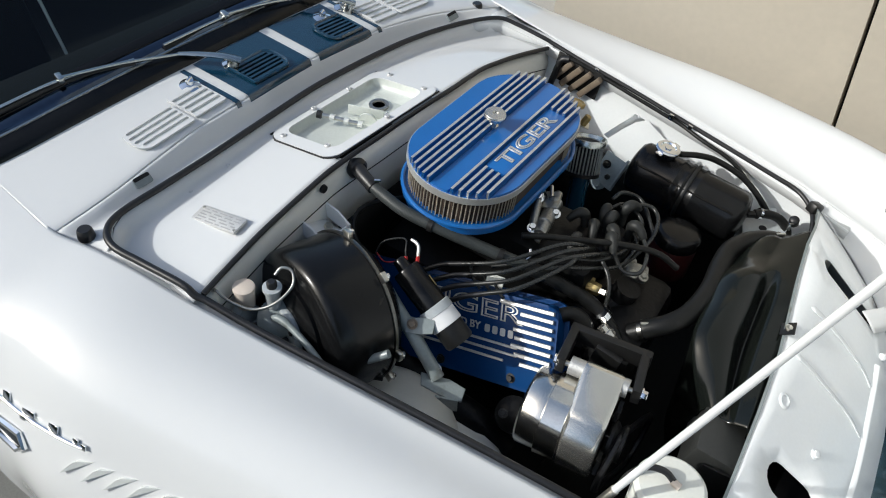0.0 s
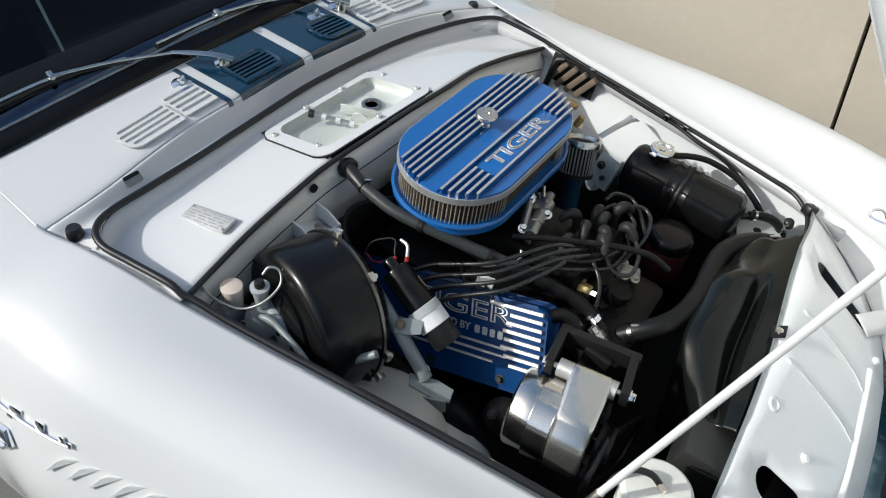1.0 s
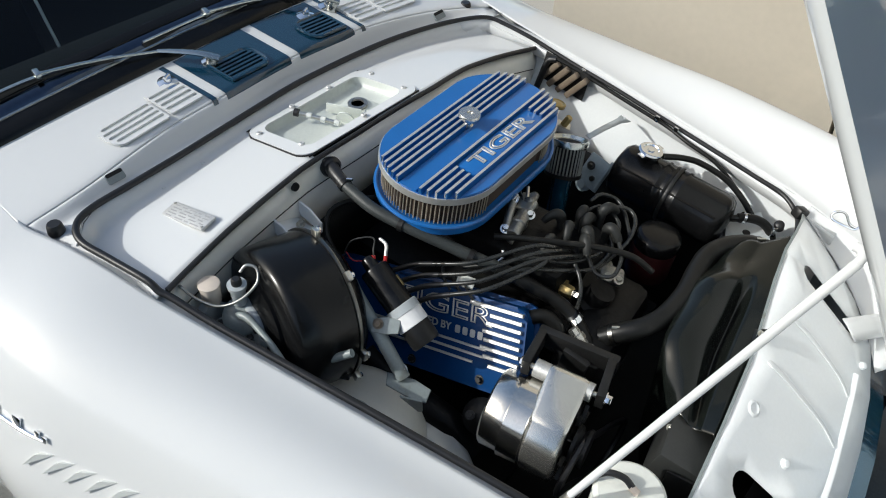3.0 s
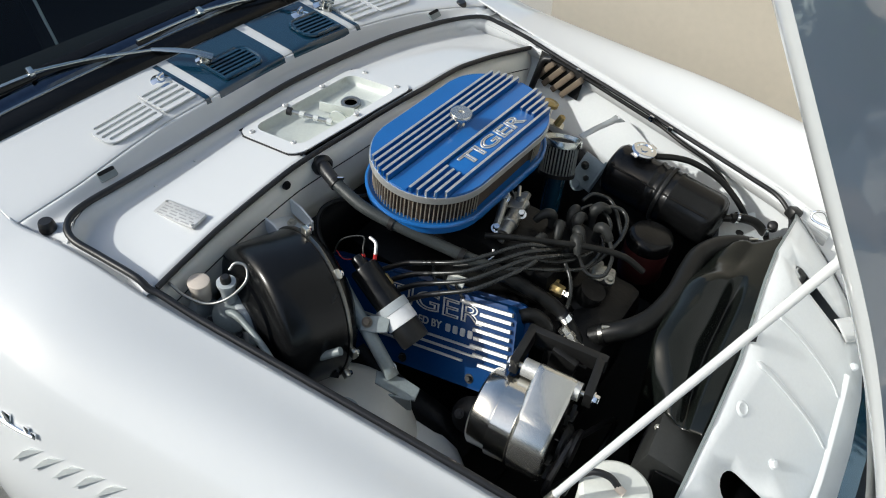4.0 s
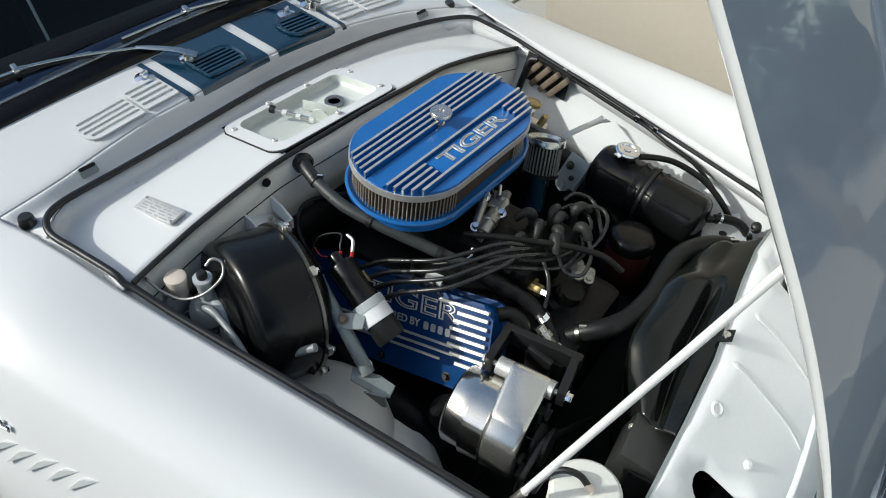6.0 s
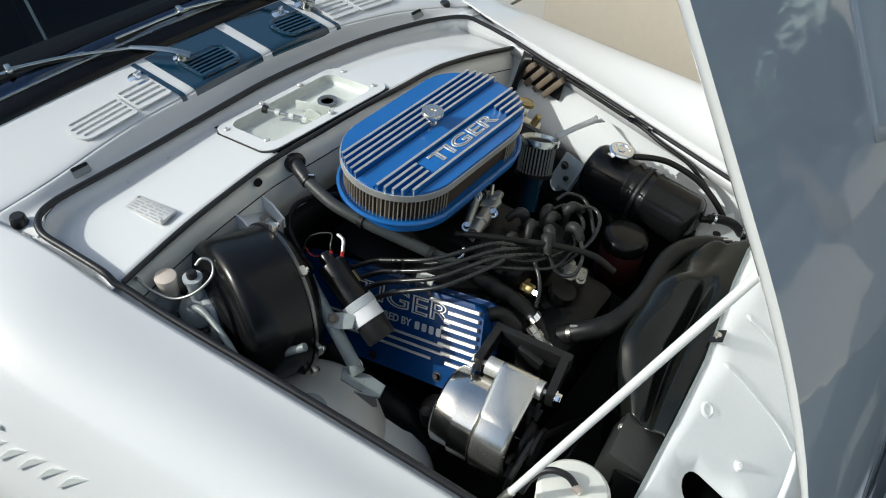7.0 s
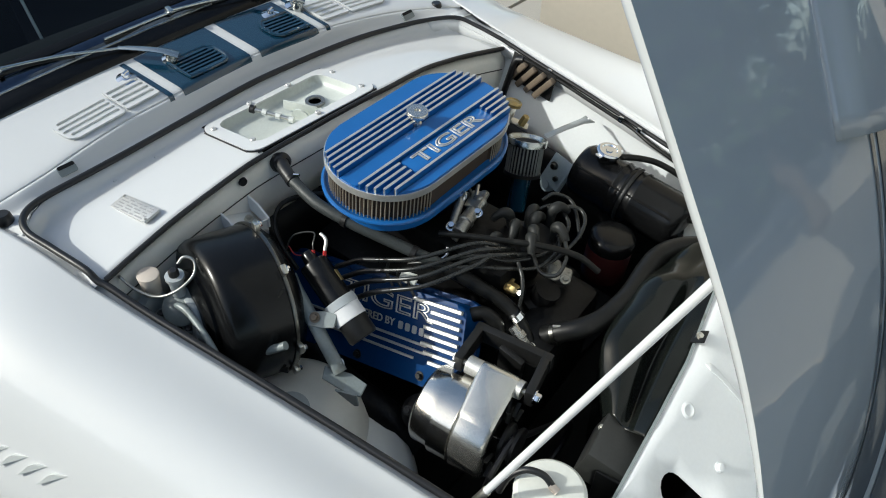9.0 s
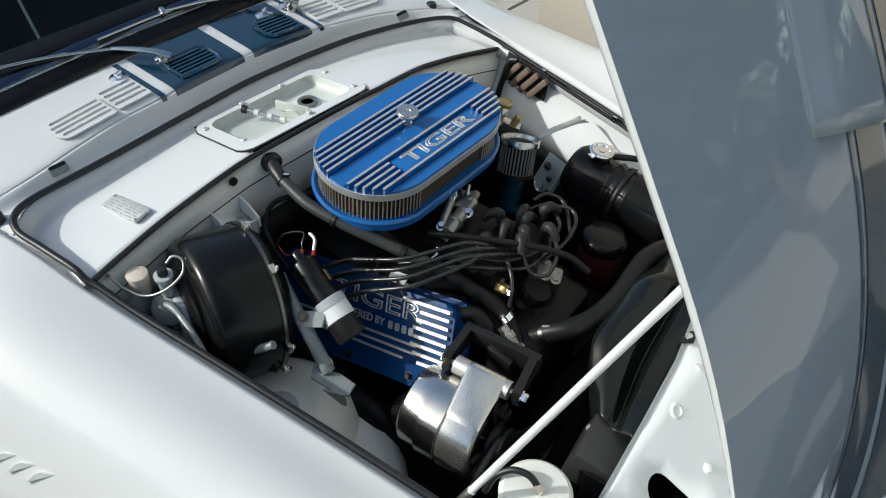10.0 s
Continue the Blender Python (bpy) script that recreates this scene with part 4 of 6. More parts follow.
def bar_bm(a, b, w, t, up=(0, 0, 1), bevel=0.0015):
    a, b = Vector(a), Vector(b)
    z = (b - a).normalized()
    mm = axis_matrix((a + b) / 2, z, Vector(up))
    return box_bm((w, t, (b - a).length), mm, bevel)


ca, cb = Vector((0.704, -0.086, 0.758)), Vector((0.830, -0.062, 0.760))
for p, q in ((ca, cb), (ca, b1 - AX * 0.004), (cb, b2 + AX * 0.002)):
    d = (q - p).normalized()
    part("bracket_bar", bar_bm(p - d * 0.008, q + d * 0.011, 0.034, 0.015), SATIN, alt)
part("bracket_leg", bar_bm((0.775, -0.085, 0.755), (0.74, -0.04, 0.58), 0.05, 0.012, (1, 0, 0)), SATIN, alt)
part("drive_belt", tube_bm([(0.868, -0.26, 0.64), (0.866, -0.20, 0.705), (0.862, -0.14, 0.66), (0.86, 0.02, 0.52), (0.86, -0.05, 0.44), (0.866, -0.2, 0.58)], 0.006, 6, 6, closed=True), RUBBER, alt)

# ---- brake booster and master cylinder ----
boost = thing("brake_booster", "black vacuum brake booster with a grey master cylinder", "brake booster")
BAX = Vector((0.20, 0.96, -0.17)).normalized()
BC = Vector((0.345, -0.293, 0.745))
bm0 = axis_matrix(BC, BAX, (0, 0, 1))
part("shell", lathe_bm([(0, -0.118), (0.075, -0.118), (0.122, -0.117), (0.134, -0.112), (0.1395, -0.102), (0.1415, -0.06), (0.143, -0.004), (0.143, 0.0), (0, 0.0)], bm0, 64), BLACK, boost)
part("rear_shell", lathe_bm([(0.143, 0.003), (0.14, 0.012), (0.12, 0.03), (0.07, 0.045), (0, 0.048)], bm0, 64), BLACK, boost)
part("clamp_ring", lathe_bm([(0.1425, -0.0035), (0.1458, -0.0035), (0.1466, 0.0), (0.1458, 0.003), (0.1425, 0.003)], bm0, 72), DARKSTEEL, boost)
for p in ((0.324, -0.273, 0.894), (0.426, -0.298, 0.872), (0.496, -0.333, 0.751), (0.470, -0.325, 0.69)):
    v = Vector(p)
    out = (v - BC - BAX * (v - BC).dot(BAX)).normalized()
    part("clamp_lug", box_bm((0.014, 0.018, 0.010), axis_matrix(BC + out * 0.152, BAX, out), 0.002), STEEL, boost)
    part("clamp_bolt", hexbolt_bm(axis_matrix(BC + out * 0.153 + BAX * 0.004, BAX), 0.005, 0.006), CHROME, boost)
mcm = axis_matrix(BC - BAX * 0.118, -BAX, (0, 0, 1))
part("end_plate", lathe_bm([(0.09, 0), (0.09, 0.006), (0.07, 0.012), (0, 0.012)], mcm, 40), BLACK, boost)
mc = part("master_cylinder", lathe_bm([(0.048, 0.008), (0.050, 0.012), (0.049, 0.020), (0.046, 0.024), (0.02, 0.026), (0, 0.026)], mcm, 40), BAYGREY, boost, "grey-painted master cylinder body")
for k in range(4):
    g = radians(40 + 90 * k)
    part("plate_nut", hexbolt_bm(mcm @ Matrix.Translation((0.040 * math.cos(g), 0.040 * math.sin(g), 0.020)), 0.005, 0.006), SATIN, mc)
part("fluid_cup", lathe_bm([(0.016, -0.042), (0.017, -0.02), (0.019, 0.0), (0.0185, 0.002), (0.0165, 0.003), (0, 0.003)], axis_matrix((0.258, -0.446, 0.858), (0.05, 0, 1)), 28), CREAM, boost, "cream plastic fluid cup")
part("outlet_boss", lathe_bm([(0.012, -0.04), (0.013, -0.01), (0.0165, 0.0), (0.0165, 0.006), (0.009, 0.007), (0, 0.007)], axis_matrix((0.297, -0.418, 0.858), (0.05, 0, 1)), 28), BAYGREY, boost)
part("outlet_cap", lathe_bm([(0.009, 0.005), (0.009, 0.016), (0.006, 0.020), (0, 0.020)], axis_matrix((0.297, -0.418, 0.858), (0.05, 0, 1)), 20), RUBBER, boost)
part("brake_pipe", tube_bm([(0.292, -0.404, 0.878), (0.296, -0.392, 0.888), (0.312, -0.384, 0.884), (0.325, -0.398, 0.868), (0.318, -0.432, 0.850), (0.292, -0.458, 0.838), (0.258, -0.475, 0.846), (0.232, -0.482, 0.862), (0.222, -0.478, 0.850)], 0.0027, 10, 6), WIRE, boost)
vax = Vector((0.34, -0.46, 0.82)).normalized()
vm = axis_matrix((0.312, -0.430, 0.806), vax, (0, 0, 1))
valve = part("valve_cap", lathe_bm([(0.024, -0.05), (0.030, -0.022), (0.034, -0.018), (0.0345, -0.003), (0.031, 0.0), (0.012, 0.0015), (0, 0.0015)], vm, 40), ARMGREY, boost, "round grey servo valve cap")
for g in (20, 110, 205, 290):
    q = vm @ Vector((0.039 * math.cos(radians(g)), 0.039 * math.sin(radians(g)), -0.012))
    part("valve_lug", lathe_bm([(0.009, -0.02), (0.009, 0.0), (0, 0.0)], axis_matrix(q, vax), 18), ARMGREY, valve)
    part("valve_bolt", lathe_bm([(0.0062, 0.0), (0.0062, 0.007), (0.004, 0.008), (0, 0.006)], axis_matrix(q, vax), 6), RUBBER, valve)
part("vacuum_pipe", tube_bm([Vector((0.312, -0.430, 0.806)), Vector((0.312, -0.430, 0.806)) + vax * 0.012, (0.340, -0.433, 0.817), (0.400, -0.440, 0.806), (0.455, -0.452, 0.792)], lambda q: 0.0072 - 0.0012 * (q > 0.5), 14, 6), ARMGREY, boost)
part("strap", bar_bm((0.40, -0.385, 0.690), (0.475, -0.345, 0.690), 0.012, 0.006), SATIN, boost)
part("strap", bar_bm((0.372, -0.412, 0.715), (0.40, -0.39, 0.695), 0.016, 0.006), SATIN, boost)
part("stay_rod", tube_bm([(0.421, -0.405, 0.732), (0.496, -0.352, 0.784)], 0.0075, 14, curved=False), ARMGREY, boost)
part("stay_foot", box_bm((0.03, 0.012, 0.004), pose(0.415, -0.409, 0.732, 10, 0, 40), 0.001), ARMGREY, boost)
part("mount_foot", bar_bm((0.25, -0.47, 0.80), (0.25, -0.40, 0.72), 0.05, 0.02), BAYGREY, boost)

# ---- ignition coil on its bracket ----
coil = thing("ignition_coil", "black ignition coil with a white band in a grey clamp", "ignition coil")
c0, c1 = Vector((0.422, -0.222, 0.838)), Vector((0.556, -0.232, 0.752))
cd = (c1 - c0).normalized()
cm = axis_matrix(c0, cd, (0, 0, 1))
CL = (c1 - c0).length
part("can", lathe_bm([(0, 0.0), (0.024, 0.0), (0.0265, 0.004), (0.0265, CL - 0.042), (0, CL - 0.042)], cm, 40), BLACK, coil)
part("white_band", lathe_bm([(0.0285, CL - 0.075), (0.0295, CL - 0.074), (0.0295, CL - 0.036), (0.0285, CL - 0.035), (0, CL - 0.035)], cm, 40), LABELWHITE, coil)
part("end_cap", lathe_bm([(0.0275, CL - 0.036), (0.0275, CL - 0.002), (0.025, CL + 0.003), (0, CL + 0.003)], cm, 40), SATIN, coil)
part("tower", lathe_bm([(0.014, 0), (0.012, -0.018), (0.009, -0.022), (0, -0.022)], cm, 24), BLACK, coil)
part("warning_label", box_bm((0.001, 0.018, 0.022), cm @ Matrix.Rotation(radians(-55), 4, "Z") @ Matrix.Translation((0.0268, 0, 0.045)), 0.0), BRASS, coil)
tabm = axis_matrix((0.488, -0.277, 0.784), (0.25, -0.6, 0.75), (0.8, 0.5, 0.1))
part("clamp_tab", prism_bm([(-0.015, -0.013), (0.010, -0.016), (0.034, -0.014), (0.038, 0.010), (0.014, 0.014), (-0.013, 0.011)], -0.002, 0.002, tabm, 0.001, 1), ARMGREY, coil)
part("clamp_strap", lathe_bm([(0.0292, CL - 0.078), (0.0306, CL - 0.077), (0.0306, CL - 0.062), (0.0292, CL - 0.061)], cm, 40), BAYGREY, coil)
part("tab_bolt", hexbolt_bm(axis_matrix((0.486, -0.279, 0.787), (0.25, -0.6, 0.75)), 0.0065, 0.006), TAN, coil)
part("support_arm", tube_bm([(0.405, -0.262, 0.822), (0.425, -0.268, 0.808), (0.492, -0.281, 0.762), (0.556, -0.291, 0.706)], 0.0125, 18, 5), ARMGREY, coil)
part("arm_bolt", hexbolt_bm(axis_matrix((0.546, -0.287, 0.716), (0.3, -0.4, 0.85)), 0.008, 0.008), STEEL, coil)
part("foot_bracket", prism_bm([(-0.045, 0.012), (-0.040, -0.012), (0.010, -0.024), (0.036, -0.022), (0.038, 0.004), (0.006, 0.014)], -0.002, 0.002, pose(0.572, -0.293, 0.700, 6, 8, 26), 0.001, 1), ARMGREY, coil)
part("foot_web", prism_bm([(-0.006, 0.0), (0.034, 0.0), (0.034, -0.036), (0.026, -0.038)], -0.002, 0.002, pose(0.578, -0.317, 0.698, 96, 0, 26), 0.0008, 1), ARMGREY, coil)
w = c0 - cd * 0.01
part("spade_wire", tube_bm([w + Vector((0.006, 0.004, 0.0)), w + Vector((-0.004, 0.014, 0.020)), w + Vector((-0.02, 0.03, 0.028)), w + Vector((-0.055, 0.01, 0.012)), w + Vector((-0.06, -0.01, -0.02))], 0.0016, 8, 6), LEAD, coil)
part("spade_terminal", tube_bm([w + Vector((0.007, 0.002, -0.004)), w + Vector((0.0, 0.010, 0.012))], 0.0036, 8, curved=False), REDWIRE, coil)
part("spade_terminal", tube_bm([w + Vector((0.022, 0.014, -0.002)), w + Vector((0.018, 0.022, 0.014))], 0.0036, 8, curved=False), REDWIRE, coil)
part("spade_wire", tube_bm([w + Vector((0.018, 0.022, 0.014)), w + Vector((0.008, 0.034, 0.026)), w + Vector((-0.010, 0.038, 0.026))], 0.0032, 8, 6), CAST, coil)
part("loose_wire", tube_bm([w + Vector((-0.06, 0.0, -0.01)), w + Vector((-0.04, 0.0, -0.02)), w + Vector((-0.015, 0.02, -0.015))], 0.0012, 6, 5), REDWIRE, coil)

# suspension turret below the near wing
TM = axis_matrix((0.512, -0.378, 0.638), (0.2, -0.08, 1))
turret = thing("suspension_turret", "cream-painted domed suspension turret", "turret")
part("dome", lathe_bm([(0.15, -0.22), (0.15, -0.11), (0.146, -0.085), (0.136, -0.060), (0.116, -0.035), (0.085, -0.014), (0.04, -0.003), (0, 0)], TM, 64), CREAMPAINT, turret)

part("seat_ring", lathe_bm([(0.150, -0.118), (0.1535, -0.114), (0.1535, -0.108), (0.149, -0.104)], TM, 64), CREAMPAINT, turret)
part("wing_flare", lathe_bm([(0.215, -0.20), (0.212, -0.05), (0.204, -0.02), (0.188, -0.004), (0.15, 0.0), (0.05, 0.001)], axis_matrix((0.585, -0.425, 0.548), (0.1, -0.05, 1)), 64), CREAMPAINT, turret)
part("top_washer", lathe_bm([(0.035, 0.0), (0.035, 0.004), (0.02, 0.006), (0, 0.006)], TM, 32), BAYGREY, turret)
# ---- coolant header tank ----
tank = thing("header_tank", "black coolant header tank with a chrome cap", "coolant tank")
t0, t1 = Vector((0.540, 0.448, 0.742)), Vector((0.806, 0.462, 0.712))
tm = axis_matrix(t0, t1 - t0, (0, 0, 1))
TL = (t1 - t0).length
prof = [(0, -0.004), (0.03, -0.003), (0.052, 0.004), (0.060, 0.014), (0.061, 0.03)]
for q in (0.105, 0.125, 0.155):
    prof += [(0.061, q - 0.005), (0.0635, q - 0.002), (0.0635, q + 0.002), (0.061, q + 0.005)]
prof += [(0.061, TL - 0.03), (0.060, TL - 0.014), (0.052, TL - 0.003), (0.03, TL + 0.004), (0, TL + 0.005)]
part("body", lathe_bm(prof, tm, 48), BLACK, tank)
part("filler_neck", lathe_bm([(0.022, -0.02), (0.022, 0.014), (0, 0.014)], axis_matrix((0.605, 0.452, 0.797), (0.12, 0, 1)), 28), BLACK, tank)
cap = bmesh.new()
capm = axis_matrix((0.606, 0.452, 0.808), (0.12, 0, 1))
lathe_bm([(0.024, 0), (0.027, 0.002), (0.027, 0.008), (0.023, 0.011), (0.018, 0.011), (0.016, 0.008), (0.008, 0.008), (0.007, 0.0105), (0, 0.0105)], capm, 40, cap)
part("pressure_cap", cap, CHROME, tank, "chrome pressure cap")
for sgn in (-1, 1):
    part("cap_ear", box_bm((0.012, 0.016, 0.003), capm @ Matrix.Rotation(radians(30), 4, "Z") @ Matrix.Translation((sgn * 0.028, 0, 0.004)), 0.001), CHROME, tank)
part("seam", box_bm((0.0025, 0.006, TL - 0.04), tm @ Matrix.Translation((0.040, 0.048, TL / 2)), 0.001), BLACK, tank)
part("mount_strap", tube_bm([tm @ Vector((0.064 * math.cos(g), 0.064 * math.sin(g), 0.135)) for g in [radians(10 * k) for k in range(-3, 22)]], 0.0045, 6, 1, flat=0.3), SATIN, tank)
part("overflow_hose", tube_bm([(0.632, 0.462, 0.806), (0.665, 0.495, 0.800), (0.70, 0.525, 0.785), (0.76, 0.545, 0.757), (0.82, 0.540, 0.720), (0.855, 0.53, 0.68), (0.868, 0.51, 0.62)], 0.0068, 12, 6), HOSE, tank)
part("outlet_stub", tube_bm([(0.804, 0.468, 0.726), (0.83, 0.487, 0.727)], 0.008, 12, curved=False), BLACK, tank)
part("outlet_hose", tube_bm([(0.822, 0.482, 0.728), (0.842, 0.50, 0.727), (0.868, 0.515, 0.718), (0.892, 0.515, 0.698), (0.905, 0.497, 0.668)], 0.010, 14, 6), HOSE, tank)
for p in ((0.83, 0.489, 0.728), (0.888, 0.516, 0.703)):
    part("spring_clip", lathe_bm([(0.0105, -0.003), (0.013, -0.003), (0.013, 0.003), (0.0105, 0.003)], axis_matrix(p, (0.7, 0.5, -0.3)), 20), CHROME, tank)
    part("clip_ear", tube_bm([Vector(p) + Vector((0, 0, 0.012)), Vector(p) + Vector((0.004, -0.012, 0.022)), Vector(p) + Vector((0.012, -0.004, 0.020))], 0.0014, 6, 4), CHROME, tank)
mount = box_bm((0.10, 0.09, 0.003), pose(0.845, 0.52, 0.655, -50, 0, 8), 0.001)
part("mount_plate", mount, BAYGREY, tank)

# ---- oil filter ----
oil = thing("oil_filter", "black and dark red spin-on oil filter", "oil filter")
om = axis_matrix((0.722, 0.318, 0.735), (0.05, 0.05, 1))
part("canister", lathe_bm([(0.046, -0.11), (0.0475, -0.105), (0.0475, -0.030), (0.046, -0.028), (0, -0.028)], om, 40), REDBOX, oil, "dark red canister")
part("dome_cap", lathe_bm([(0.0475, -0.032), (0.049, -0.028), (0.049, -0.012), (0.045, -0.004), (0.036, 0.0), (0, 0.001)], om, 40), BLACK, oil)

# ---- crankcase breather ----
br = thing("breather_filter", "small chrome-capped breather filter on a blue tube", "breather")
bp = Vector((0.457, 0.357, 0.818))
bx = axis_matrix(bp, (-0.17, 0.37, 1))
part("pleats", lathe_bm([(0.034, -0.068), (0.034, -0.002), (0, -0.002)], bx, 40), VOID, br, "black pleated element")
for k in range(30):
    g = 2 * math.pi * k / 30
    part("guard_wire", tube_bm([bx @ Vector((0.0375 * math.cos(g), 0.0375 * math.sin(g), -0.070)), bx @ Vector((0.0375 * math.cos(g), 0.0375 * math.sin(g), 0.0))], 0.0018, 6, curved=False), WIRE, br)
part("chrome_cap", lathe_bm([(0.040, -0.010), (0.0435, -0.009), (0.0440, 0.003), (0.0425, 0.006), (0.039, 0.0055), (0.034, -0.001), (0.018, -0.004), (0, -0.0045)], bx, 48), CAPSTEEL, br, "dished bright steel cap")
part("base_ring", lathe_bm([(0.041, -0.078), (0.0415, -0.070), (0, -0.070)], bx, 40), SATIN, br)
part("stand_tube", lathe_bm([(0.022, -0.16), (0.022, -0.075), (0, -0.075)], bx, 32), NAVY, br)

# ---- washer bottle ----
wb = thing("washer_bottle", "round white plastic washer bottle with a black hose", "bottle")
wm = axis_matrix((0.972, -0.236, 0.728), (0, 0, 1))
part("bottle", lathe_bm([(0.05, -0.16), (0.056, -0.14), (0.056, -0.02), (0.052, -0.012), (0.056, -0.010), (0.057, 0.0), (0.050, 0.008), (0.03, 0.011), (0, 0.012)], wm, 48), PLASTIC, wb)
part("hose", tube_bm([(0.974, -0.235, 0.745), (0.955, -0.235, 0.756), (0.93, -0.245, 0.755), (0.912, -0.262, 0.735), (0.905, -0.275, 0.70)], 0.0055, 12, 6), RUBBER, wb)
part("nozzle", tube_bm([(0.970, -0.2355, 0.746), (0.984, -0.236, 0.742)], 0.0062, 12, curved=False), CREAM, wb)

# ---- radiator with its dented black shroud ----
rad = thing("radiator", "black radiator with a dented glossy top shroud", "radiator")
rows = []
LEFT = spline([(0.850, 0.350, 0.748), (0.846, 0.285, 0.757), (0.844, 0.223, 0.761), (0.855, 0.135, 0.760), (0.866, 0.062, 0.750), (0.890, 0.022, 0.730), (0.916, -0.014, 0.710), (0.944, -0.045, 0.690)], 4)
RIGHT = spline([(0.944, 0.405, 0.806), (0.956, 0.357, 0.803), (0.968, 0.300, 0.797), (0.984, 0.228, 0.786), (0.999, 0.142, 0.766), (1.009, 0.070, 0.748), (1.018, 0.010, 0.735), (1.026, -0.050, 0.722)], 4)
for i, (a, b) in enumerate(zip(LEFT, RIGHT)):
    q = i / (len(LEFT) - 1)
    row = [a + Vector((0.012, 0, -0.26)), a + Vector((0.006, 0, -0.10)), a + Vector((0.001, 0, -0.03)), a + Vector((0.0, 0, -0.008))]
    for j in range(25):
        u = j / 24
        p = a.lerp(b, u)
        ridge = 0.54 - 0.06 * q
        open_ = min(1.0, max(0.0, (q - 0.30) / 0.10)) * min(1.0, (1 - q) / 0.2)
        bulge = 0.014 * (1 - abs(2 * u / ridge - 1) ** 2.2) if u < ridge else 0.0
        w = (u - ridge - 0.03) / 0.19
        fold = -0.034 * (1 - abs(2 * w - 1) ** 3) * open_ if 0 < w < 1 else 0.0
        lip = 0.010 * math.exp(-((q - 0.33) / 0.04) ** 2) * math.exp(-((u - 0.30) / 0.40) ** 2) - 0.012 * math.exp(-((q - 0.16) / 0.09) ** 2) * (1 - u)
        p += Vector((0, 0, bulge + fold + lip + 0.0018 * math.sin(13 * q + 7 * u)))
        row.append(p)
    row.append(b + Vector((0.004, 0, -0.03)))
    rows.append(row)
sheet("top_shroud", rows, SHROUD, rad, "dented glossy black sheet-metal shroud", thick=0.002, sub=1)
part("edge_strip", tube_bm([p + Vector((0.006, 0.001, -0.004)) for p in RIGHT], 0.0045, 8, 1), RUBBER, rad)
part("core", box_bm((0.06, 0.52, 0.36), pose(0.985, 0.13, 0.50, 0, 0, 8), 0.004), SATIN, rad)
part("side_box", box_bm((0.085, 0.105, 0.08), pose(0.992, -0.075, 0.664, 0, 14, 12), 0.006), BOXGREY, rad)
part("box_bolt", hexbolt_bm(axis_matrix((0.962, -0.07, 0.703), (0, 0, 1)), 0.006, 0.006), STEEL, rad)
part("edge_tab", box_bm((0.026, 0.030, 0.003), pose(1.000, 0.146, 0.783, 0, -30, 12), 0.001), SATIN, rad)
part("tab_bolt", hexbolt_bm(axis_matrix((1.001, 0.146, 0.7845), (0.4, 0, 0.9)), 0.0055, 0.005), STEEL, rad)
part("corner_block", box_bm((0.05, 0.05, 0.035), pose(0.925, 0.445, 0.712, 0, 10, 30), 0.006), SATIN, rad)
part("top_hose", tube_bm([(0.768, 0.026, 0.700), (0.792, 0.038, 0.720), (0.822, 0.062, 0.736), (0.842, 0.104, 0.746), (0.846, 0.176, 0.752), (0.836, 0.246, 0.757), (0.834, 0.300, 0.760), (0.852, 0.352, 0.758), (0.884, 0.392, 0.752), (0.915, 0.410, 0.738)], 0.0195, 20, 8), HOSE, rad, "thick black radiator hose")
for p, d in (((0.786, 0.034, 0.714), (0.7, 0.3, 0.5)), ((0.896, 0.400, 0.748), (0.7, 0.5, -0.3))):
    part("hose_clamp", lathe_bm([(0.0195, -0.004), (0.0212, -0.004), (0.0212, 0.004), (0.0195, 0.004)], axis_matrix(p, d), 32), DARKSTEEL, rad)
    part("clamp_screw", tube_bm([Vector(p) + Vector((-0.006, -0.006, 0.022)), Vector(p) + Vector((0.008, 0.003, 0.024))], 0.0032, 8, curved=False), STEEL, rad)


# ---- hoses, leads and the distributor ----
hh = thing("heater_hose", "black ribbed heater hose", "hose", "hoses")
part("hose", tube_bm([(0.246, -0.128, 0.886), (0.275, -0.131, 0.881), (0.340, -0.132, 0.868), (0.414, -0.111, 0.85), (0.494, -0.071, 0.819), (0.562, -0.038, 0.795)], 0.0112, 16, 20, ribs=0.045), GREYHOSE, hh)
part("lower_hose", tube_bm([(0.562, -0.038, 0.795), (0.627, -0.014, 0.771), (0.694, 0.006, 0.74), (0.75, -0.005, 0.705), (0.785, -0.02, 0.655)], 0.0135, 16, 14, ribs=0.03), HOSE, hh, "black rubber lower hose")
part("sleeve", tube_bm([(0.196, -0.110, 0.888), (0.212, -0.116, 0.890), (0.235, -0.124, 0.888), (0.262, -0.130, 0.883)], lambda q: 0.0145 - 0.002 * q, 16, 6), RUBBER, hh, "black rubber sleeve")
part("bulkhead_grommet", lathe_bm([(0.021, -0.004), (0.021, 0.004), (0.016, 0.010), (0, 0.010)], axis_matrix((0.206, -0.112, 0.886), (1, -0.3, 0)), 28), RUBBER, hh)
for p, d in (((0.262, -0.130, 0.883), (1, -0.2, -0.2)), ((0.396, -0.118, 0.855), (1, 0.25, -0.1)), ((0.518, -0.062, 0.812), (1, 0.3, -0.2))):
    part("band", lathe_bm([(0.0112, -0.005), (0.0136, -0.005), (0.0136, 0.005), (0.0112, 0.005)], axis_matrix(p, d), 24), SATIN, hh)
part("band_screw", tube_bm([(0.266, -0.128, 0.897), (0.276, -0.122, 0.898)], 0.003, 8, curved=False), CHROME, hh)
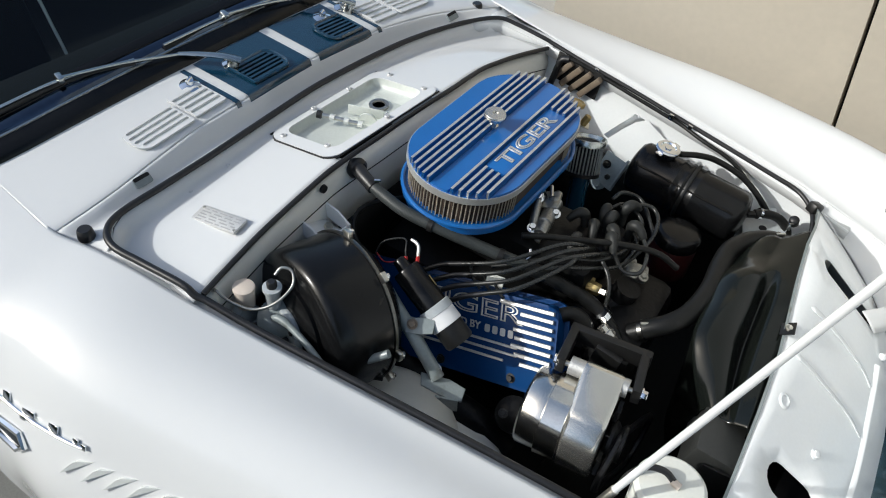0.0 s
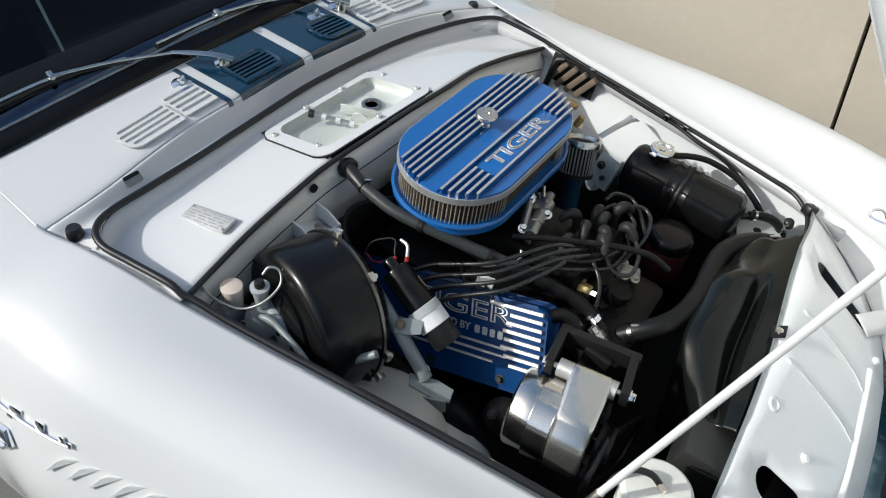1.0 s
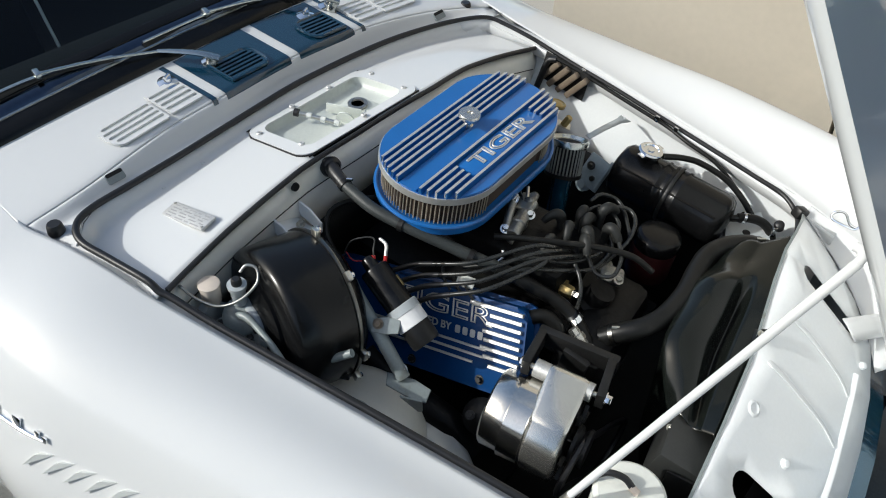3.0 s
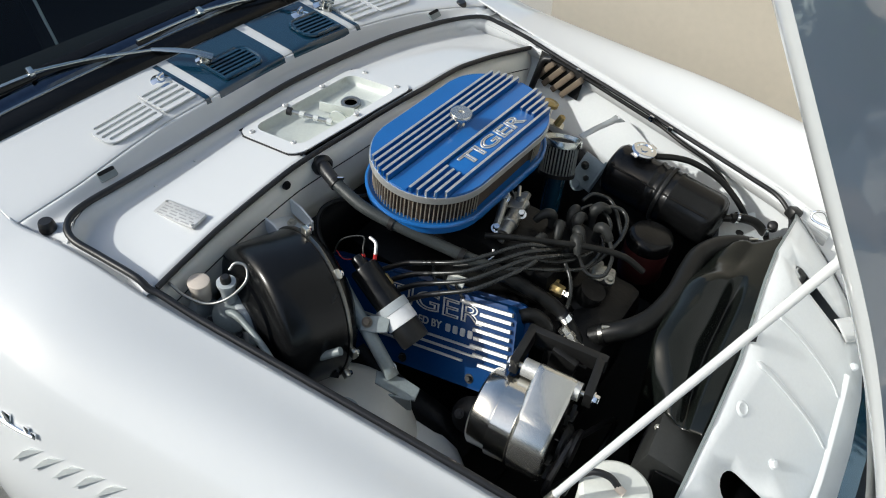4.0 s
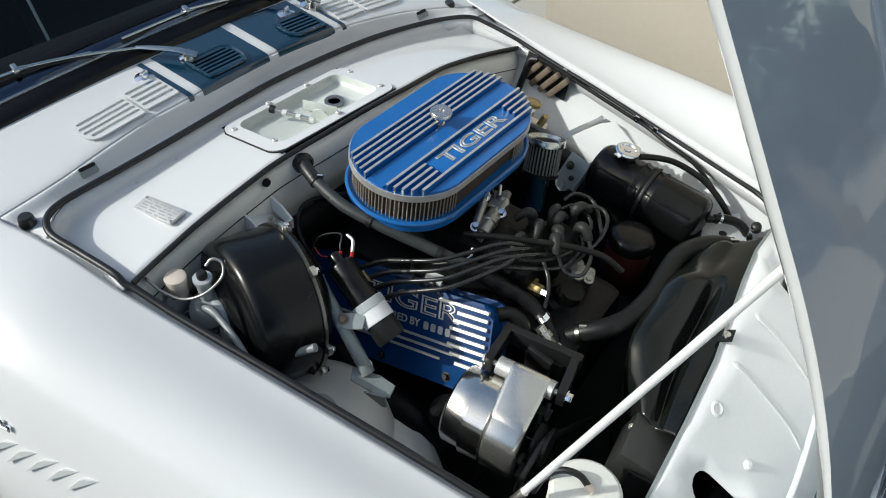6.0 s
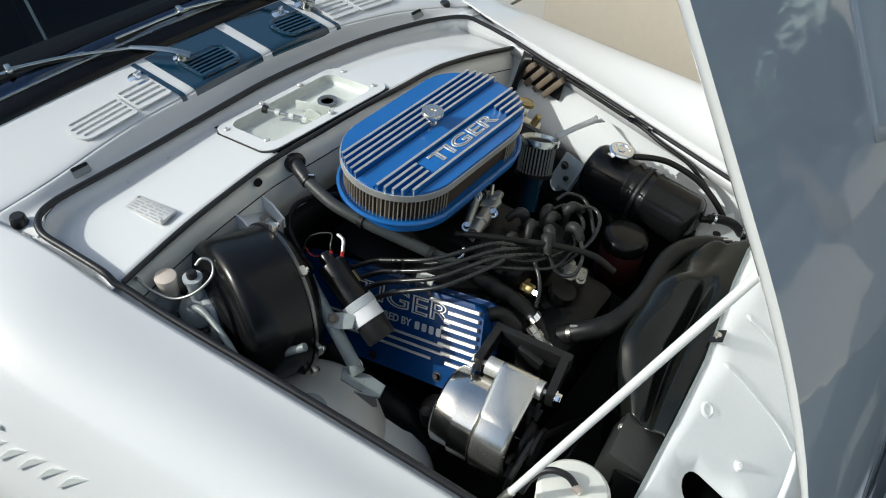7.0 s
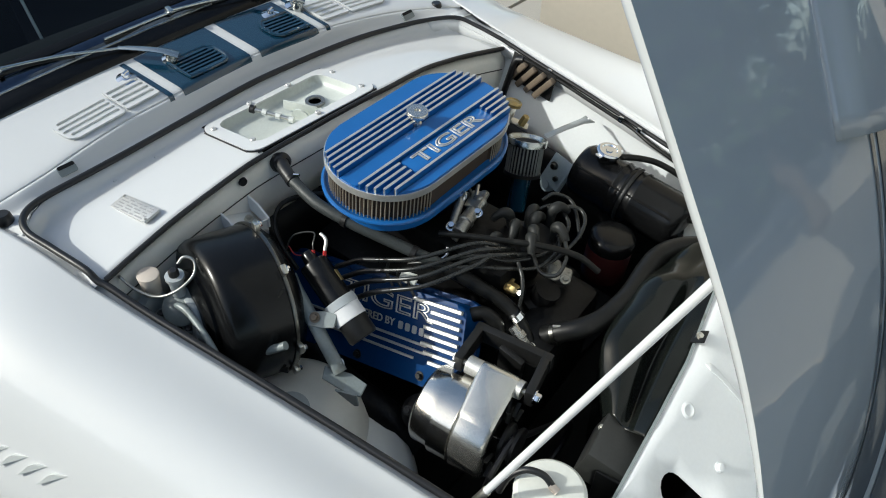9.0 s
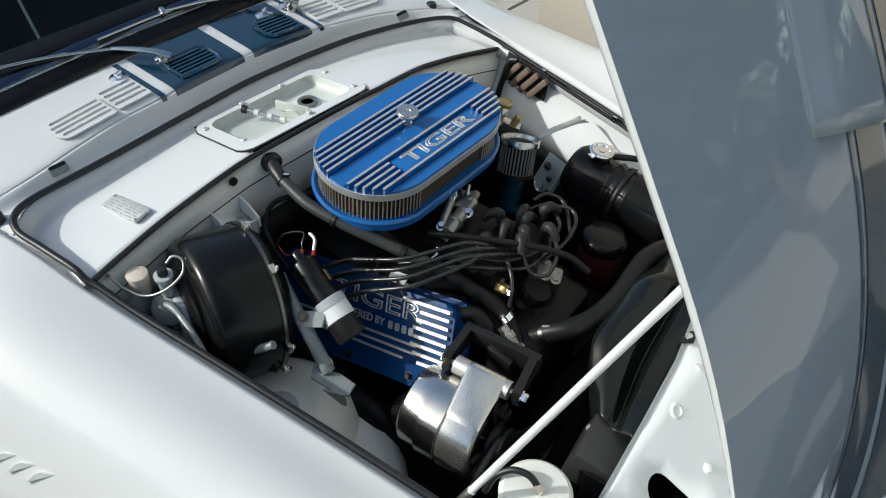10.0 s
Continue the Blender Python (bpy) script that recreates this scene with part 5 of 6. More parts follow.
part("hose_clamp", lathe_bm([(0.0140, -0.006), (0.0160, -0.006), (0.0160, 0.006), (0.0140, 0.006)], axis_matrix((0.716, 0.0, 0.738), (0.6, 0.2, -0.7)), 24), CHROME, hh)
part("elbow", tube_bm([(0.652, -0.062, 0.74), (0.675, -0.04, 0.745), (0.70, -0.035, 0.73), (0.72, -0.04, 0.69)], 0.014, 14, 6), HOSE, hh)

vh = thing("vacuum_hose", "thin black vacuum hose", "hose", "hoses")
part("hose", tube_bm([(0.521, 0.002, 0.820), (0.56, 0.028, 0.822), (0.62, 0.068, 0.820), (0.68, 0.115, 0.812), (0.735, 0.155, 0.795), (0.775, 0.175, 0.765)], 0.0062, 12, 6), HOSE, vh)
bh = thing("brake_hose", "thin black hose looping down the bulkhead", "hose", "hoses")
part("hose", tube_bm([(0.300, -0.055, 0.83), (0.262, -0.115, 0.835), (0.246, -0.155, 0.826), (0.262, -0.185, 0.805), (0.30, -0.20, 0.78), (0.345, -0.205, 0.755)], 0.0048, 12, 6), HOSE, bh)

fl = thing("wiring_loom", "black taped wiring loom along the inner wing", "wiring")
part("loom", tube_bm([(0.245, 0.570, 0.80), (0.25, 0.572, 0.845), (0.28, 0.578, 0.850)] + [far_rim(x) + Vector((0, -0.010, -0.007)) for x in (0.36, 0.45, 0.53, 0.58)] + [ (0.64, 0.579, 0.782), (0.71, 0.575, 0.768), (0.765, 0.568, 0.74), (0.82, 0.556, 0.70), (0.862, 0.54, 0.66)], 0.0046, 12, 6), HOSE, fl)
part("branch", tube_bm([(0.272, 0.575, 0.850), (0.252, 0.570, 0.842), (0.242, 0.564, 0.80), (0.232, 0.556, 0.74), (0.228, 0.548, 0.66)], 0.0080, 12, 6), RUBBER, fl)
for x, y, z in ((0.55, 0.588, 0.802), (0.60, 0.588, 0.794), (0.34, 0.59, 0.838)):
    part("clip", box_bm((0.012, 0.006, 0.016), pose(x, y, z, 0, 10, 0), 0.002), CHROME, fl)
part("earth_lead", tube_bm([(0.862, 0.54, 0.68), (0.885, 0.525, 0.69), (0.905, 0.50, 0.675), (0.915, 0.475, 0.66)], 0.0055, 10, 6), RUBBER, fl)
part("connector", lathe_bm([(0.011, -0.004), (0.011, 0.012), (0.006, 0.016), (0, 0.016)], axis_matrix((0.895, 0.55, 0.70), (0, -0.5, 0.8)), 16), RUBBER, fl)

dist = thing("distributor", "black distributor cap with rubber plug boots", "distributor")
part("body", lathe_bm([(0.03, -0.10), (0.035, -0.05), (0.05, -0.04), (0.052, -0.012), (0.044, 0.0), (0, 0.002)], axis_matrix((0.628, 0.158, 0.775), (0.1, 0, 1)), 36), SATIN, dist)
rnd = random.Random(7)
BOOTS = [((0.578, 0.146), (-0.030, -0.03)), ((0.600, 0.082), (0.005, -0.045)), ((0.607, 0.128), (0.02, -0.04)), ((0.605, 0.176), (-0.01, 0.05)), ((0.640, 0.140), (0.035, -0.03)), ((0.632, 0.215), (0.03, 0.05)), ((0.664, 0.182), (0.04, -0.01)), ((0.650, 0.120), (0.03, -0.035)), ((0.622, 0.165), (0.0, 0.045))]
for (x, y), (dx, dy) in BOOTS:
    z = 0.812 + rnd.uniform(-0.007, 0.007)
    n = math.hypot(dx, dy)
    dx, dy = dx / n, dy / n
    pts = [(x - dx * 0.004, y - dy * 0.004, z - 0.042), (x - dx * 0.002, y - dy * 0.002, z - 0.020), (x, y, z - 0.002), (x + dx * 0.011, y + dy * 0.011, z + 0.006), (x + dx * 0.023, y + dy * 0.023, z + 0.001), (x + dx * 0.033, y + dy * 0.033, z - 0.011)]
    part("plug_boot", tube_bm(pts, lambda q: 0.0082 + 0.0034 * math.exp(-((q - 0.50) / 0.20) ** 2) - 0.0010 * (q > 0.92), 16, 5), BOOT, dist)

leads = thing("ignition_leads", "grey-black ignition leads fanned over the valve cover", "ignition leads")
ENDS = [(0.462, -0.112, 0.792), (0.485, -0.124, 0.788), (0.508, -0.134, 0.786), (0.532, -0.144, 0.784)]
MIDS = [(0.600, 0.004, 0.842), (0.612, -0.006, 0.838), (0.622, -0.016, 0.834), (0.634, -0.022, 0.830)]
STARTS = [(0.63, 0.075, 0.800), (0.640, 0.085, 0.798), (0.662, 0.092, 0.795), (0.606, 0.058, 0.80)]
for k, (e, md_, st) in enumerate(zip(ENDS, MIDS, STARTS)):
    e, md_, st = Vector(e), Vector(md_), Vector(st)
    knee = e.lerp(md_, 0.45) + Vector((0.012, -0.018, 0.006))
    part("lead", tube_bm([st, st.lerp(md_, 0.55) + Vector((0.012, 0.0, 0.012)), md_, knee, e], 0.0042, 12, 8), LEAD, leads)
    d = (e - knee).normalized()
    tip = e + d * 0.075 + Vector((-0.01, -0.004, -0.020))
    part("plug_boot", tube_bm([e - d * 0.004, e + d * 0.035, tip], 0.0052, 12, 5), RUBBER, leads)
LOOPS = [
    [(0.70, 0.165, 0.80), (0.722, 0.140, 0.792), (0.728, 0.105, 0.776), (0.700, 0.092, 0.772), (0.672, 0.105, 0.785), (0.655, 0.115, 0.795)],
    [(0.622, 0.21, 0.812), (0.66, 0.255, 0.808), (0.69, 0.245, 0.80), (0.705, 0.20, 0.79), (0.70, 0.15, 0.775), (0.69, 0.11, 0.765)],
    [(0.592, 0.235, 0.80), (0.60, 0.262, 0.805), (0.63, 0.275, 0.80), (0.66, 0.258, 0.792), (0.70, 0.218, 0.775)],
    [(0.668, 0.06, 0.80), (0.69, 0.045, 0.79), (0.705, 0.03, 0.77), (0.71, 0.018, 0.745)],
    [(0.66, 0.19, 0.795), (0.69, 0.16, 0.785), (0.69, 0.10, 0.775), (0.66, 0.045, 0.79), (0.62, 0.0, 0.80), (0.57, -0.04, 0.79)],
    [(0.60, 0.19, 0.80), (0.62, 0.235, 0.802), (0.67, 0.22, 0.79), (0.68, 0.15, 0.778), (0.65, 0.07, 0.785), (0.60, 0.02, 0.80), (0.55, -0.03, 0.79), (0.50, -0.06, 0.77)],
]
for pts in LOOPS:
    part("lead", tube_bm(pts, 0.0040, 12, 8), LEAD, leads)
part("lead_clip", box_bm((0.034, 0.022, 0.008), axis_matrix((0.528, -0.088, 0.772), (0.2, -0.3, 0.9), (0.9, 0.3, 0)), 0.002), PLASTIC, leads)
for k in range(3):
    a = Vector((0.47 + 0.024 * k, -0.085 + 0.004 * k, 0.768))
    part("braided_sleeve", tube_bm([a, a + Vector((0.02, -0.022, 0.004)), a + Vector((0.045, -0.032, -0.004))], 0.0030, 8, 5), LEAD, leads)

# throttle linkage and fittings between cleaner and engine
link = thing("throttle_linkage", "zinc throttle linkage beside the carburettor", "linkage")
part("lever", tube_bm([(0.472, 0.118, 0.842), (0.495, 0.095, 0.838), (0.512, 0.060, 0.826), (0.524, 0.034, 0.815)], 0.0085, 12, 5), SOOTCAST, link)
part("rod", tube_bm([(0.495, 0.145, 0.838), (0.520, 0.105, 0.828), (0.540, 0.055, 0.816), (0.548, 0.02, 0.806)], 0.004, 10, 5), STEEL, link)
part("spring", tube_bm([(0.455 + 0.0035 * k, 0.135 - 0.0026 * k, 0.846 + (0.004 if k % 2 else -0.004)) for k in range(16)], 0.0012, 6, 3), STEEL, link)
for p in ((0.524, 0.034, 0.818), (0.498, 0.092, 0.842), (0.538, 0.094, 0.822)):
    part("ball_nut", hexbolt_bm(axis_matrix(p, (0.2, -0.3, 0.9)), 0.007, 0.010), CHROME, link)
part("plate", box_bm((0.05, 0.004, 0.03), pose(0.505, 0.120, 0.820, 20, 10, -40), 0.002), SOOTCAST, link)
part("solenoid", lathe_bm([(0.006, -0.014), (0.006, 0.0), (0.012, 0.001), (0.0135, 0.006), (0.0135, 0.030), (0.016, 0.032), (0.016, 0.040), (0.0145, 0.043), (0.0145, 0.085), (0.017, 0.088), (0.017, 0.098), (0.010, 0.102), (0.009, 0.125), (0, 0.126)], axis_matrix((0.543, 0.030, 0.815), (-0.25, 0.93, 0.06)), 24), SOOTCAST, link, "cast aluminium solenoid body")
part("solenoid_bracket", box_bm((0.05, 0.03, 0.004), pose(0.515, 0.115, 0.832, 10, 0, -70), 0.001), STEEL, link)
part("fuel_pipe", tube_bm([(0.545, 0.0, 0.80), (0.552, -0.01, 0.792), (0.545, -0.025, 0.785), (0.536, -0.04, 0.780)], 0.0032, 10, 5), CHROME, link)

fit1 = thing("water_sender", "brass temperature sender with a plated union", "sender")
part("body", lathe_bm([(0.012, 0), (0.013, 0.004), (0.012, 0.024), (0.008, 0.028), (0, 0.028)], axis_matrix((0.655, 0.05, 0.735), (0.8, 0.0, 0.1)), 6), BRASS, fit1)
part("hex", lathe_bm([(0.009, 0.026), (0.009, 0.040), (0, 0.040)], axis_matrix((0.655, 0.05, 0.735), (0.8, 0.0, 0.1)), 6), CHROME, fit1)
part("spade", box_bm((0.02, 0.012, 0.004), pose(0.652, 0.06, 0.744, 0, 12, 15), 0.001), BRASS, fit1)
fit2 = thing("thermostat_housing", "plated thermostat housing with bolts", "thermostat housing")
part("casting", box_bm((0.05, 0.035, 0.022), pose(0.708, 0.145, 0.733, 12, 15, 30), 0.006), SOOTCAST, fit2)
for p in ((0.692, 0.155, 0.745), (0.728, 0.138, 0.737), (0.71, 0.128, 0.742)):
    part("bolt", hexbolt_bm(axis_matrix(p, (0.2, -0.2, 0.95)), 0.0065, 0.008), STEEL, fit2)
fit3 = thing("pipe_union", "stepped plated pipe union on the water pump", "union")
part("union", lathe_bm([(0.010, 0), (0.010, 0.012), (0.013, 0.014), (0.013, 0.026), (0.010, 0.028), (0.010, 0.040), (0.013, 0.042), (0.013, 0.052), (0.008, 0.054), (0, 0.054)], axis_matrix((0.727, -0.022, 0.735), (0.8, -0.007, -0.6)), 8), LUGCAST, fit3)
part("pipe_nut", hexbolt_bm(axis_matrix((0.767, -0.022, 0.705), (0.5, -0.3, 0.6)), 0.009, 0.010), STEEL, fit3)
fuelp = thing("fuel_pump", "dark cast fuel pump low on the engine", "fuel pump")
part("body", lathe_bm([(0.03, -0.06), (0.035, -0.02), (0.034, 0.0), (0.02, 0.012), (0, 0.014)], axis_matrix((0.675, -0.215, 0.62), (0.2, -0.5, 0.8)), 28), GREASE, fuelp)
part("bolt", hexbolt_bm(axis_matrix((0.665, -0.235, 0.637), (0.2, -0.5, 0.8)), 0.006, 0.006), SATIN, fuelp)

# painted bracket on the bulkhead, strut and plate on the inner wing
bb = thing("pedal_bracket", "white-painted pressed bracket on the bulkhead", "bracket")
bm = loft_bm([[(0.205, -0.262 + 0.008 * k, 0.845 - 0.004 * k), (0.222, -0.262 + 0.008 * k, 0.838 - 0.004 * k), (0.252, -0.258 + 0.008 * k, 0.822 - 0.002 * k)] for k in range(9)])
ob = part("channel", bm, BAYWHITE, bb)
ob.modifiers.new("thickness", "SOLIDIFY").thickness = 0.003
for y, dx in ((-0.262, 0.0), (-0.196, 0.004)):
    part("flange", prism_bm([(0.0, 0.0), (0.054 + dx, -0.012), (0.056 + dx, 0.012), (0.030, 0.030), (0.0, 0.034)], -0.002, 0.002, axis_matrix((0.203, y, 0.818), (0, -1, 0), (1, 0, 0)), 0.0008, 1), BAYWHITE, bb)
part("web", box_bm((0.004, 0.066, 0.045), pose(0.252, -0.228, 0.803, 0, 8, -4), 0.0015), BAYWHITE, bb)
part("stud", hexbolt_bm(axis_matrix((0.228, -0.218, 0.820), (0, 0, 1)), 0.006, 0.007), STEEL, bb)
st = thing("wing_stay", "grey pressed stay between engine mount and wing", "stay")
ob = part("arm", loft_bm([[(0.486, 0.372, 0.840), (0.498, 0.372, 0.836)], [(0.483, 0.45, 0.822), (0.495, 0.45, 0.817)], [(0.478, 0.53, 0.799), (0.493, 0.53, 0.794)], [(0.472, 0.563, 0.789), (0.500, 0.563, 0.784)]]), BAYGREY, st)
ob.modifiers.new("thickness", "SOLIDIFY").thickness = 0.002
part("bolt", hexbolt_bm(axis_matrix((0.486, 0.556, 0.788), (0, -0.7, 0.6)), 0.003, 0.003), BAYGREY, st)
mp = thing("mount_plate", "blue-grey painted mounting plate with bolts on the inner wing", "bracket")
part("plate", box_bm((0.060, 0.004, 0.078), pose(0.486, 0.452, 0.690, -24, 14, 0), 0.0015), PLATEBLUE, mp)
part("plate_edge", box_bm((0.006, 0.012, 0.078), pose(0.514, 0.447, 0.697, -24, 14, 0), 0.0015), PLATEBLUE, mp)
part("boss", lathe_bm([(0.020, -0.004), (0.019, 0.006), (0.011, 0.008), (0.010, 0.016), (0, 0.016)], axis_matrix((0.468, 0.446, 0.652), (0, -0.9, 0.4)), 24), PLATEBLUE, mp)
for p in ((0.480, 0.444, 0.712), (0.488, 0.448, 0.676)):
    part("washer", lathe_bm([(0.011, 0), (0.011, 0.002), (0, 0.002)], axis_matrix(p, (0, -0.9, 0.4)), 20), PLATEBLUE, mp)
    part("bolt", hexbolt_bm(axis_matrix(p, (0, -0.9, 0.4)), 0.0070, 0.009), DARKSTEEL, mp)
gz = thing("dashpot", "small brass and zinc vacuum fitting behind the cleaner", "fitting")
gm = axis_matrix((0.424, 0.338, 0.908), (0.1, 0.25, 1))
part("cap", lathe_bm([(0.012, -0.006), (0.0185, -0.005), (0.0190, 0.002), (0.016, 0.004), (0.012, 0.002), (0.006, 0.004), (0, 0.004)], gm, 32), BRASS, gz, "round brass cap")
part("stem", lathe_bm([(0.007, -0.05), (0.007, -0.03), (0.010, -0.028), (0.010, -0.012), (0.005, -0.006), (0, -0.006)], gm, 18), STEEL, gz)
part("union", lathe_bm([(0.009, -0.012), (0.009, 0.008), (0.006, 0.012), (0, 0.012)], axis_matrix((0.446, 0.352, 0.868), (0.4, 0.1, 0.9)), 6), BRASS, gz)
part("bracket", box_bm((0.040, 0.018, 0.003), pose(0.436, 0.350, 0.856, 10, 20, 30), 0.001), STEEL, gz)


# ---- cowl: stripes, louvres, washer jets, wipers ----
def on_cowl(x, y, up=0.0):
    return Vector((x, y, cowl_z(x, y) + up))


def cut_plate(name, outline, holes, place, material, parent, thick, label=""):
    """A sheet with real openings, laid on a surface by place(u, v)."""
    pts, faces = [], []
    for loop in [outline] + holes:
        faces.append(list(range(len(pts), len(pts) + len(loop))))
        pts += [Vector(p) for p in loop]
    vs, es, fs, _, _, _ = delaunay_2d_cdt(pts, [], faces, 2, 1e-6)
    bm = bmesh.new()
    bv = [bm.verts.new(place(v.x, v.y)) for v in vs]
    for q in fs:
        bm.faces.new([bv[i] for i in q])
    ob = part(name, bm, material, parent, label, smooth=False)
    md = ob.modifiers.new("thickness", "SOLIDIFY")
    md.thickness, md.offset = thick, 0.0
    return ob


def stripe_on_cowl(y0, y1, material, up, tilt=0.17):
    rows = []
    for k in range(15):
        q = k / 14
        row = []
        for y in np.linspace(y0, y1, 5):
            a, b = -0.185, lip_x(y) - 0.004
            x = a + (b - a) * q
            row.append(on_cowl(x, y + tilt * (x + 0.1), up))
        if k == 14:
            row = [v + Vector((0.003, 0, -0.001)) for v in row]
        rows.append(row)
    rows.append([v + Vector((0.004, 0, -0.004)) for v in rows[-1]])
    rows.append([v + Vector((0.003, 0, -0.010)) for v in rows[-1]])
    part("stripe", loft_bm(rows), material, car)


stripe_on_cowl(-0.187, -0.176, NAVY, 0.0012)
stripe_on_cowl(-0.154, 0.021, NAVY, 0.0012)
stripe_on_cowl(0.046, 0.205, NAVY, 0.0012)
stripe_on_cowl(0.226, 0.237, NAVY, 0.0012)


def louvre(y0, y1, x0, x1, n, material, round_left, round_right, slant=0.17, lines=True):
    """A raised grille with n slots, lying across the cowl."""
    r = 0.022
    w, hgt = x1 - x0, y1 - y0
    cx, cy = (x0 + x1) / 2, (y0 + y1) / 2
    out = []
    for (sx, sy) in ((1, 1), (-1, 1), (-1, -1), (1, -1)):
        rr = r if (sy > 0 and round_right) or (sy < 0 and round_left) else 0.004
        px, py = sx * (w / 2 - rr), sy * (hgt / 2 - rr)
        a0 = {(1, 1): 0, (-1, 1): 90, (-1, -1): 180, (1, -1): 270}[(sx, sy)]
        out += [(px + rr * math.cos(radians(a0 + 90 * i / 5)), py + rr * math.sin(radians(a0 + 90 * i / 5))) for i in range(6)]
    holes = []
    pitch = (w - 0.014) / n
    for k in range(n):
        u = -w / 2 + 0.007 + pitch * (k + 0.5)
        ends = 0.008 if 0 < k < n - 1 else 0.014
        hw = pitch * 0.27
        a, b = -hgt / 2 + (ends if round_left else 0.006), hgt / 2 - (ends if round_right else 0.006)
        cap = [(u + hw * math.cos(g), b + hw * math.sin(g)) for g in [math.pi * i / 6 for i in range(7)]] + [(u + hw * math.cos(g), a + hw * math.sin(g)) for g in [math.pi + math.pi * i / 6 for i in range(7)]]
        holes.append(cap)

    def place(u, v):
        return on_cowl(cx + u, cy + v + slant * u, 0.0042)

    g = cut_plate("louvre_grille", out, holes, place, material, car, 0.0045)
    if material is NAVY:
        part("louvre_rim", tube_bm([place(u, v) + Vector((0, 0, 0.001)) for u, v in out], 0.0034, 8, 2, closed=True), NAVY, car)
    rows = [[on_cowl(cx + u, cy + v + slant * u, 0.0016) for v in np.linspace(-hgt / 2 + 0.005, hgt / 2 - 0.005, 6)] for u in np.linspace(-w / 2 + 0.005, w / 2 - 0.005, 6)]
    # sheet under the slots, grey or black to paint their depth shade
    part("louvre_slot_shade", loft_bm(rows), TRIMGREY if material is WHITE else VOID, car)


louvre(-0.388, -0.272, -0.128, -0.062, 4, WHITE, True, False)
louvre(-0.266, -0.192, -0.138, -0.066, 4, WHITE, False, False)
louvre(-0.118, -0.018, -0.128, -0.064, 5, NAVY, False, True)
louvre(0.108, 0.196, -0.130, -0.064, 5, NAVY, True, False)
louvre(0.240, 0.318, -0.138, -0.064, 4, WHITE, False, False)
louvre(0.326, 0.440, -0.128, -0.060, 4, WHITE, False, True)

for x, y in ((-0.143, -0.211), (-0.145, 0.157), (-0.140, -0.108), (-0.147, 0.225)):
    p = on_cowl(x, y)
    jet = thing("washer_jet" if abs(y) > 0.15 else "wiper_pivot", "small chrome fitting on the cowl", "washer jet" if abs(y) > 0.15 else "wiper pivot")
    big = 1.25 if abs(y) > 0.15 else 1.15
    part("base", lathe_bm([(0.016 * big, 0), (0.0165 * big, 0.002), (0.010 * big, 0.0055), (0.006 * big, 0.007), (0.0055 * big, 0.014), (0, 0.016)], axis_matrix(p, (0.19, 0, 1)), 28), CHROME, jet)
    part("nozzle", tube_bm([p + Vector((0.003, -0.007, 0.013)), p + Vector((-0.003, 0.007, 0.014))], 0.0042, 10, curved=False), CHROME, jet)


def base_x(y):
    return -0.196 - 0.10 * y * y - 0.5 * max(0.0, abs(y - 0.01) - 0.5) ** 2


# windscreen: rubber, bright trim, glass; dark cabin behind
ws = thing("windscreen", "curved windscreen in black rubber with a chrome trim strip coloured dark", "windscreen")
ysw = np.linspace(-0.66, 0.68, 40)


def screen_rows(offsets):
    return [[(base_x(y) + dx, y, cowl_z(base_x(y), y) + dz) for dx, dz in offsets] for y in ysw]


part("rubber_surround", loft_bm(screen_rows([(0.010, -0.004), (0.009, 0.004), (0.002, 0.012), (-0.012, 0.018), (-0.025, 0.0235), (-0.026, 0.015)])), BLACK, ws)
part("bright_bead", loft_bm(screen_rows([(-0.0235, 0.0225), (-0.0235, 0.0255), (-0.0260, 0.0270), (-0.0285, 0.0265), (-0.029, 0.022)])), CAPSTEEL, ws, "thin bright bead")
part("trim_strip", loft_bm(screen_rows([(-0.0275, 0.020), (-0.0285, 0.0265), (-0.036, 0.0335), (-0.046, 0.039), (-0.052, 0.0395), (-0.053, 0.030)])), DARKTRIM, ws, "chrome trim strip with its dark reflection in the colour")
part("rubber_inner", loft_bm(screen_rows([(-0.050, 0.030), (-0.052, 0.042), (-0.060, 0.047), (-0.070, 0.050), (-0.074, 0.040)])), BLACK, ws)
glass = part("glass", loft_bm(screen_rows([(-0.068, 0.046), (-0.12, 0.092), (-0.22, 0.178), (-0.34, 0.278), (-0.46, 0.370)])), GLASS, ws)
glass.visible_shadow = False
cab = thing("dashboard", "black padded dashboard seen through the glass", "dashboard")
part("dash_top", loft_bm([[(base_x(y) - 0.075 - dx, y, 0.972 - 0.05 * y * y + dz) for dx, dz in ((0, 0), (0.05, 0.008), (0.10, 0.009), (0.145, 0.0), (0.165, -0.05), (0.17, -0.25))] for y in np.linspace(-0.62, 0.64, 24)]), VINYL, cab)
part("cabin_floor", box_bm((1.6, 1.3, 0.02), pose(-1.25, 0.0, 0.55), 0), VINYL, cab)
part("cabin_back", box_bm((0.02, 1.3, 0.6), pose(-1.9, 0.0, 0.8), 0), VINYL, cab)
for yy in (-0.66, 0.66):
    part("cabin_side", box_bm((1.5, 0.02, 0.5), pose(-1.2, yy, 0.72), 0), VINYL, cab)
seat = thing("seat", "black vinyl bucket seat with pale piping", "seat")
part("backrest", box_bm((0.10, 0.46, 0.52), pose(-1.02, -0.335, 0.80, 0, -14, 0), 0.035, seg=4), VINYL, seat)
part("cushion", box_bm((0.50, 0.46, 0.13), pose(-0.76, -0.335, 0.625, 0, -5, 0), 0.035, seg=4), VINYL, seat)
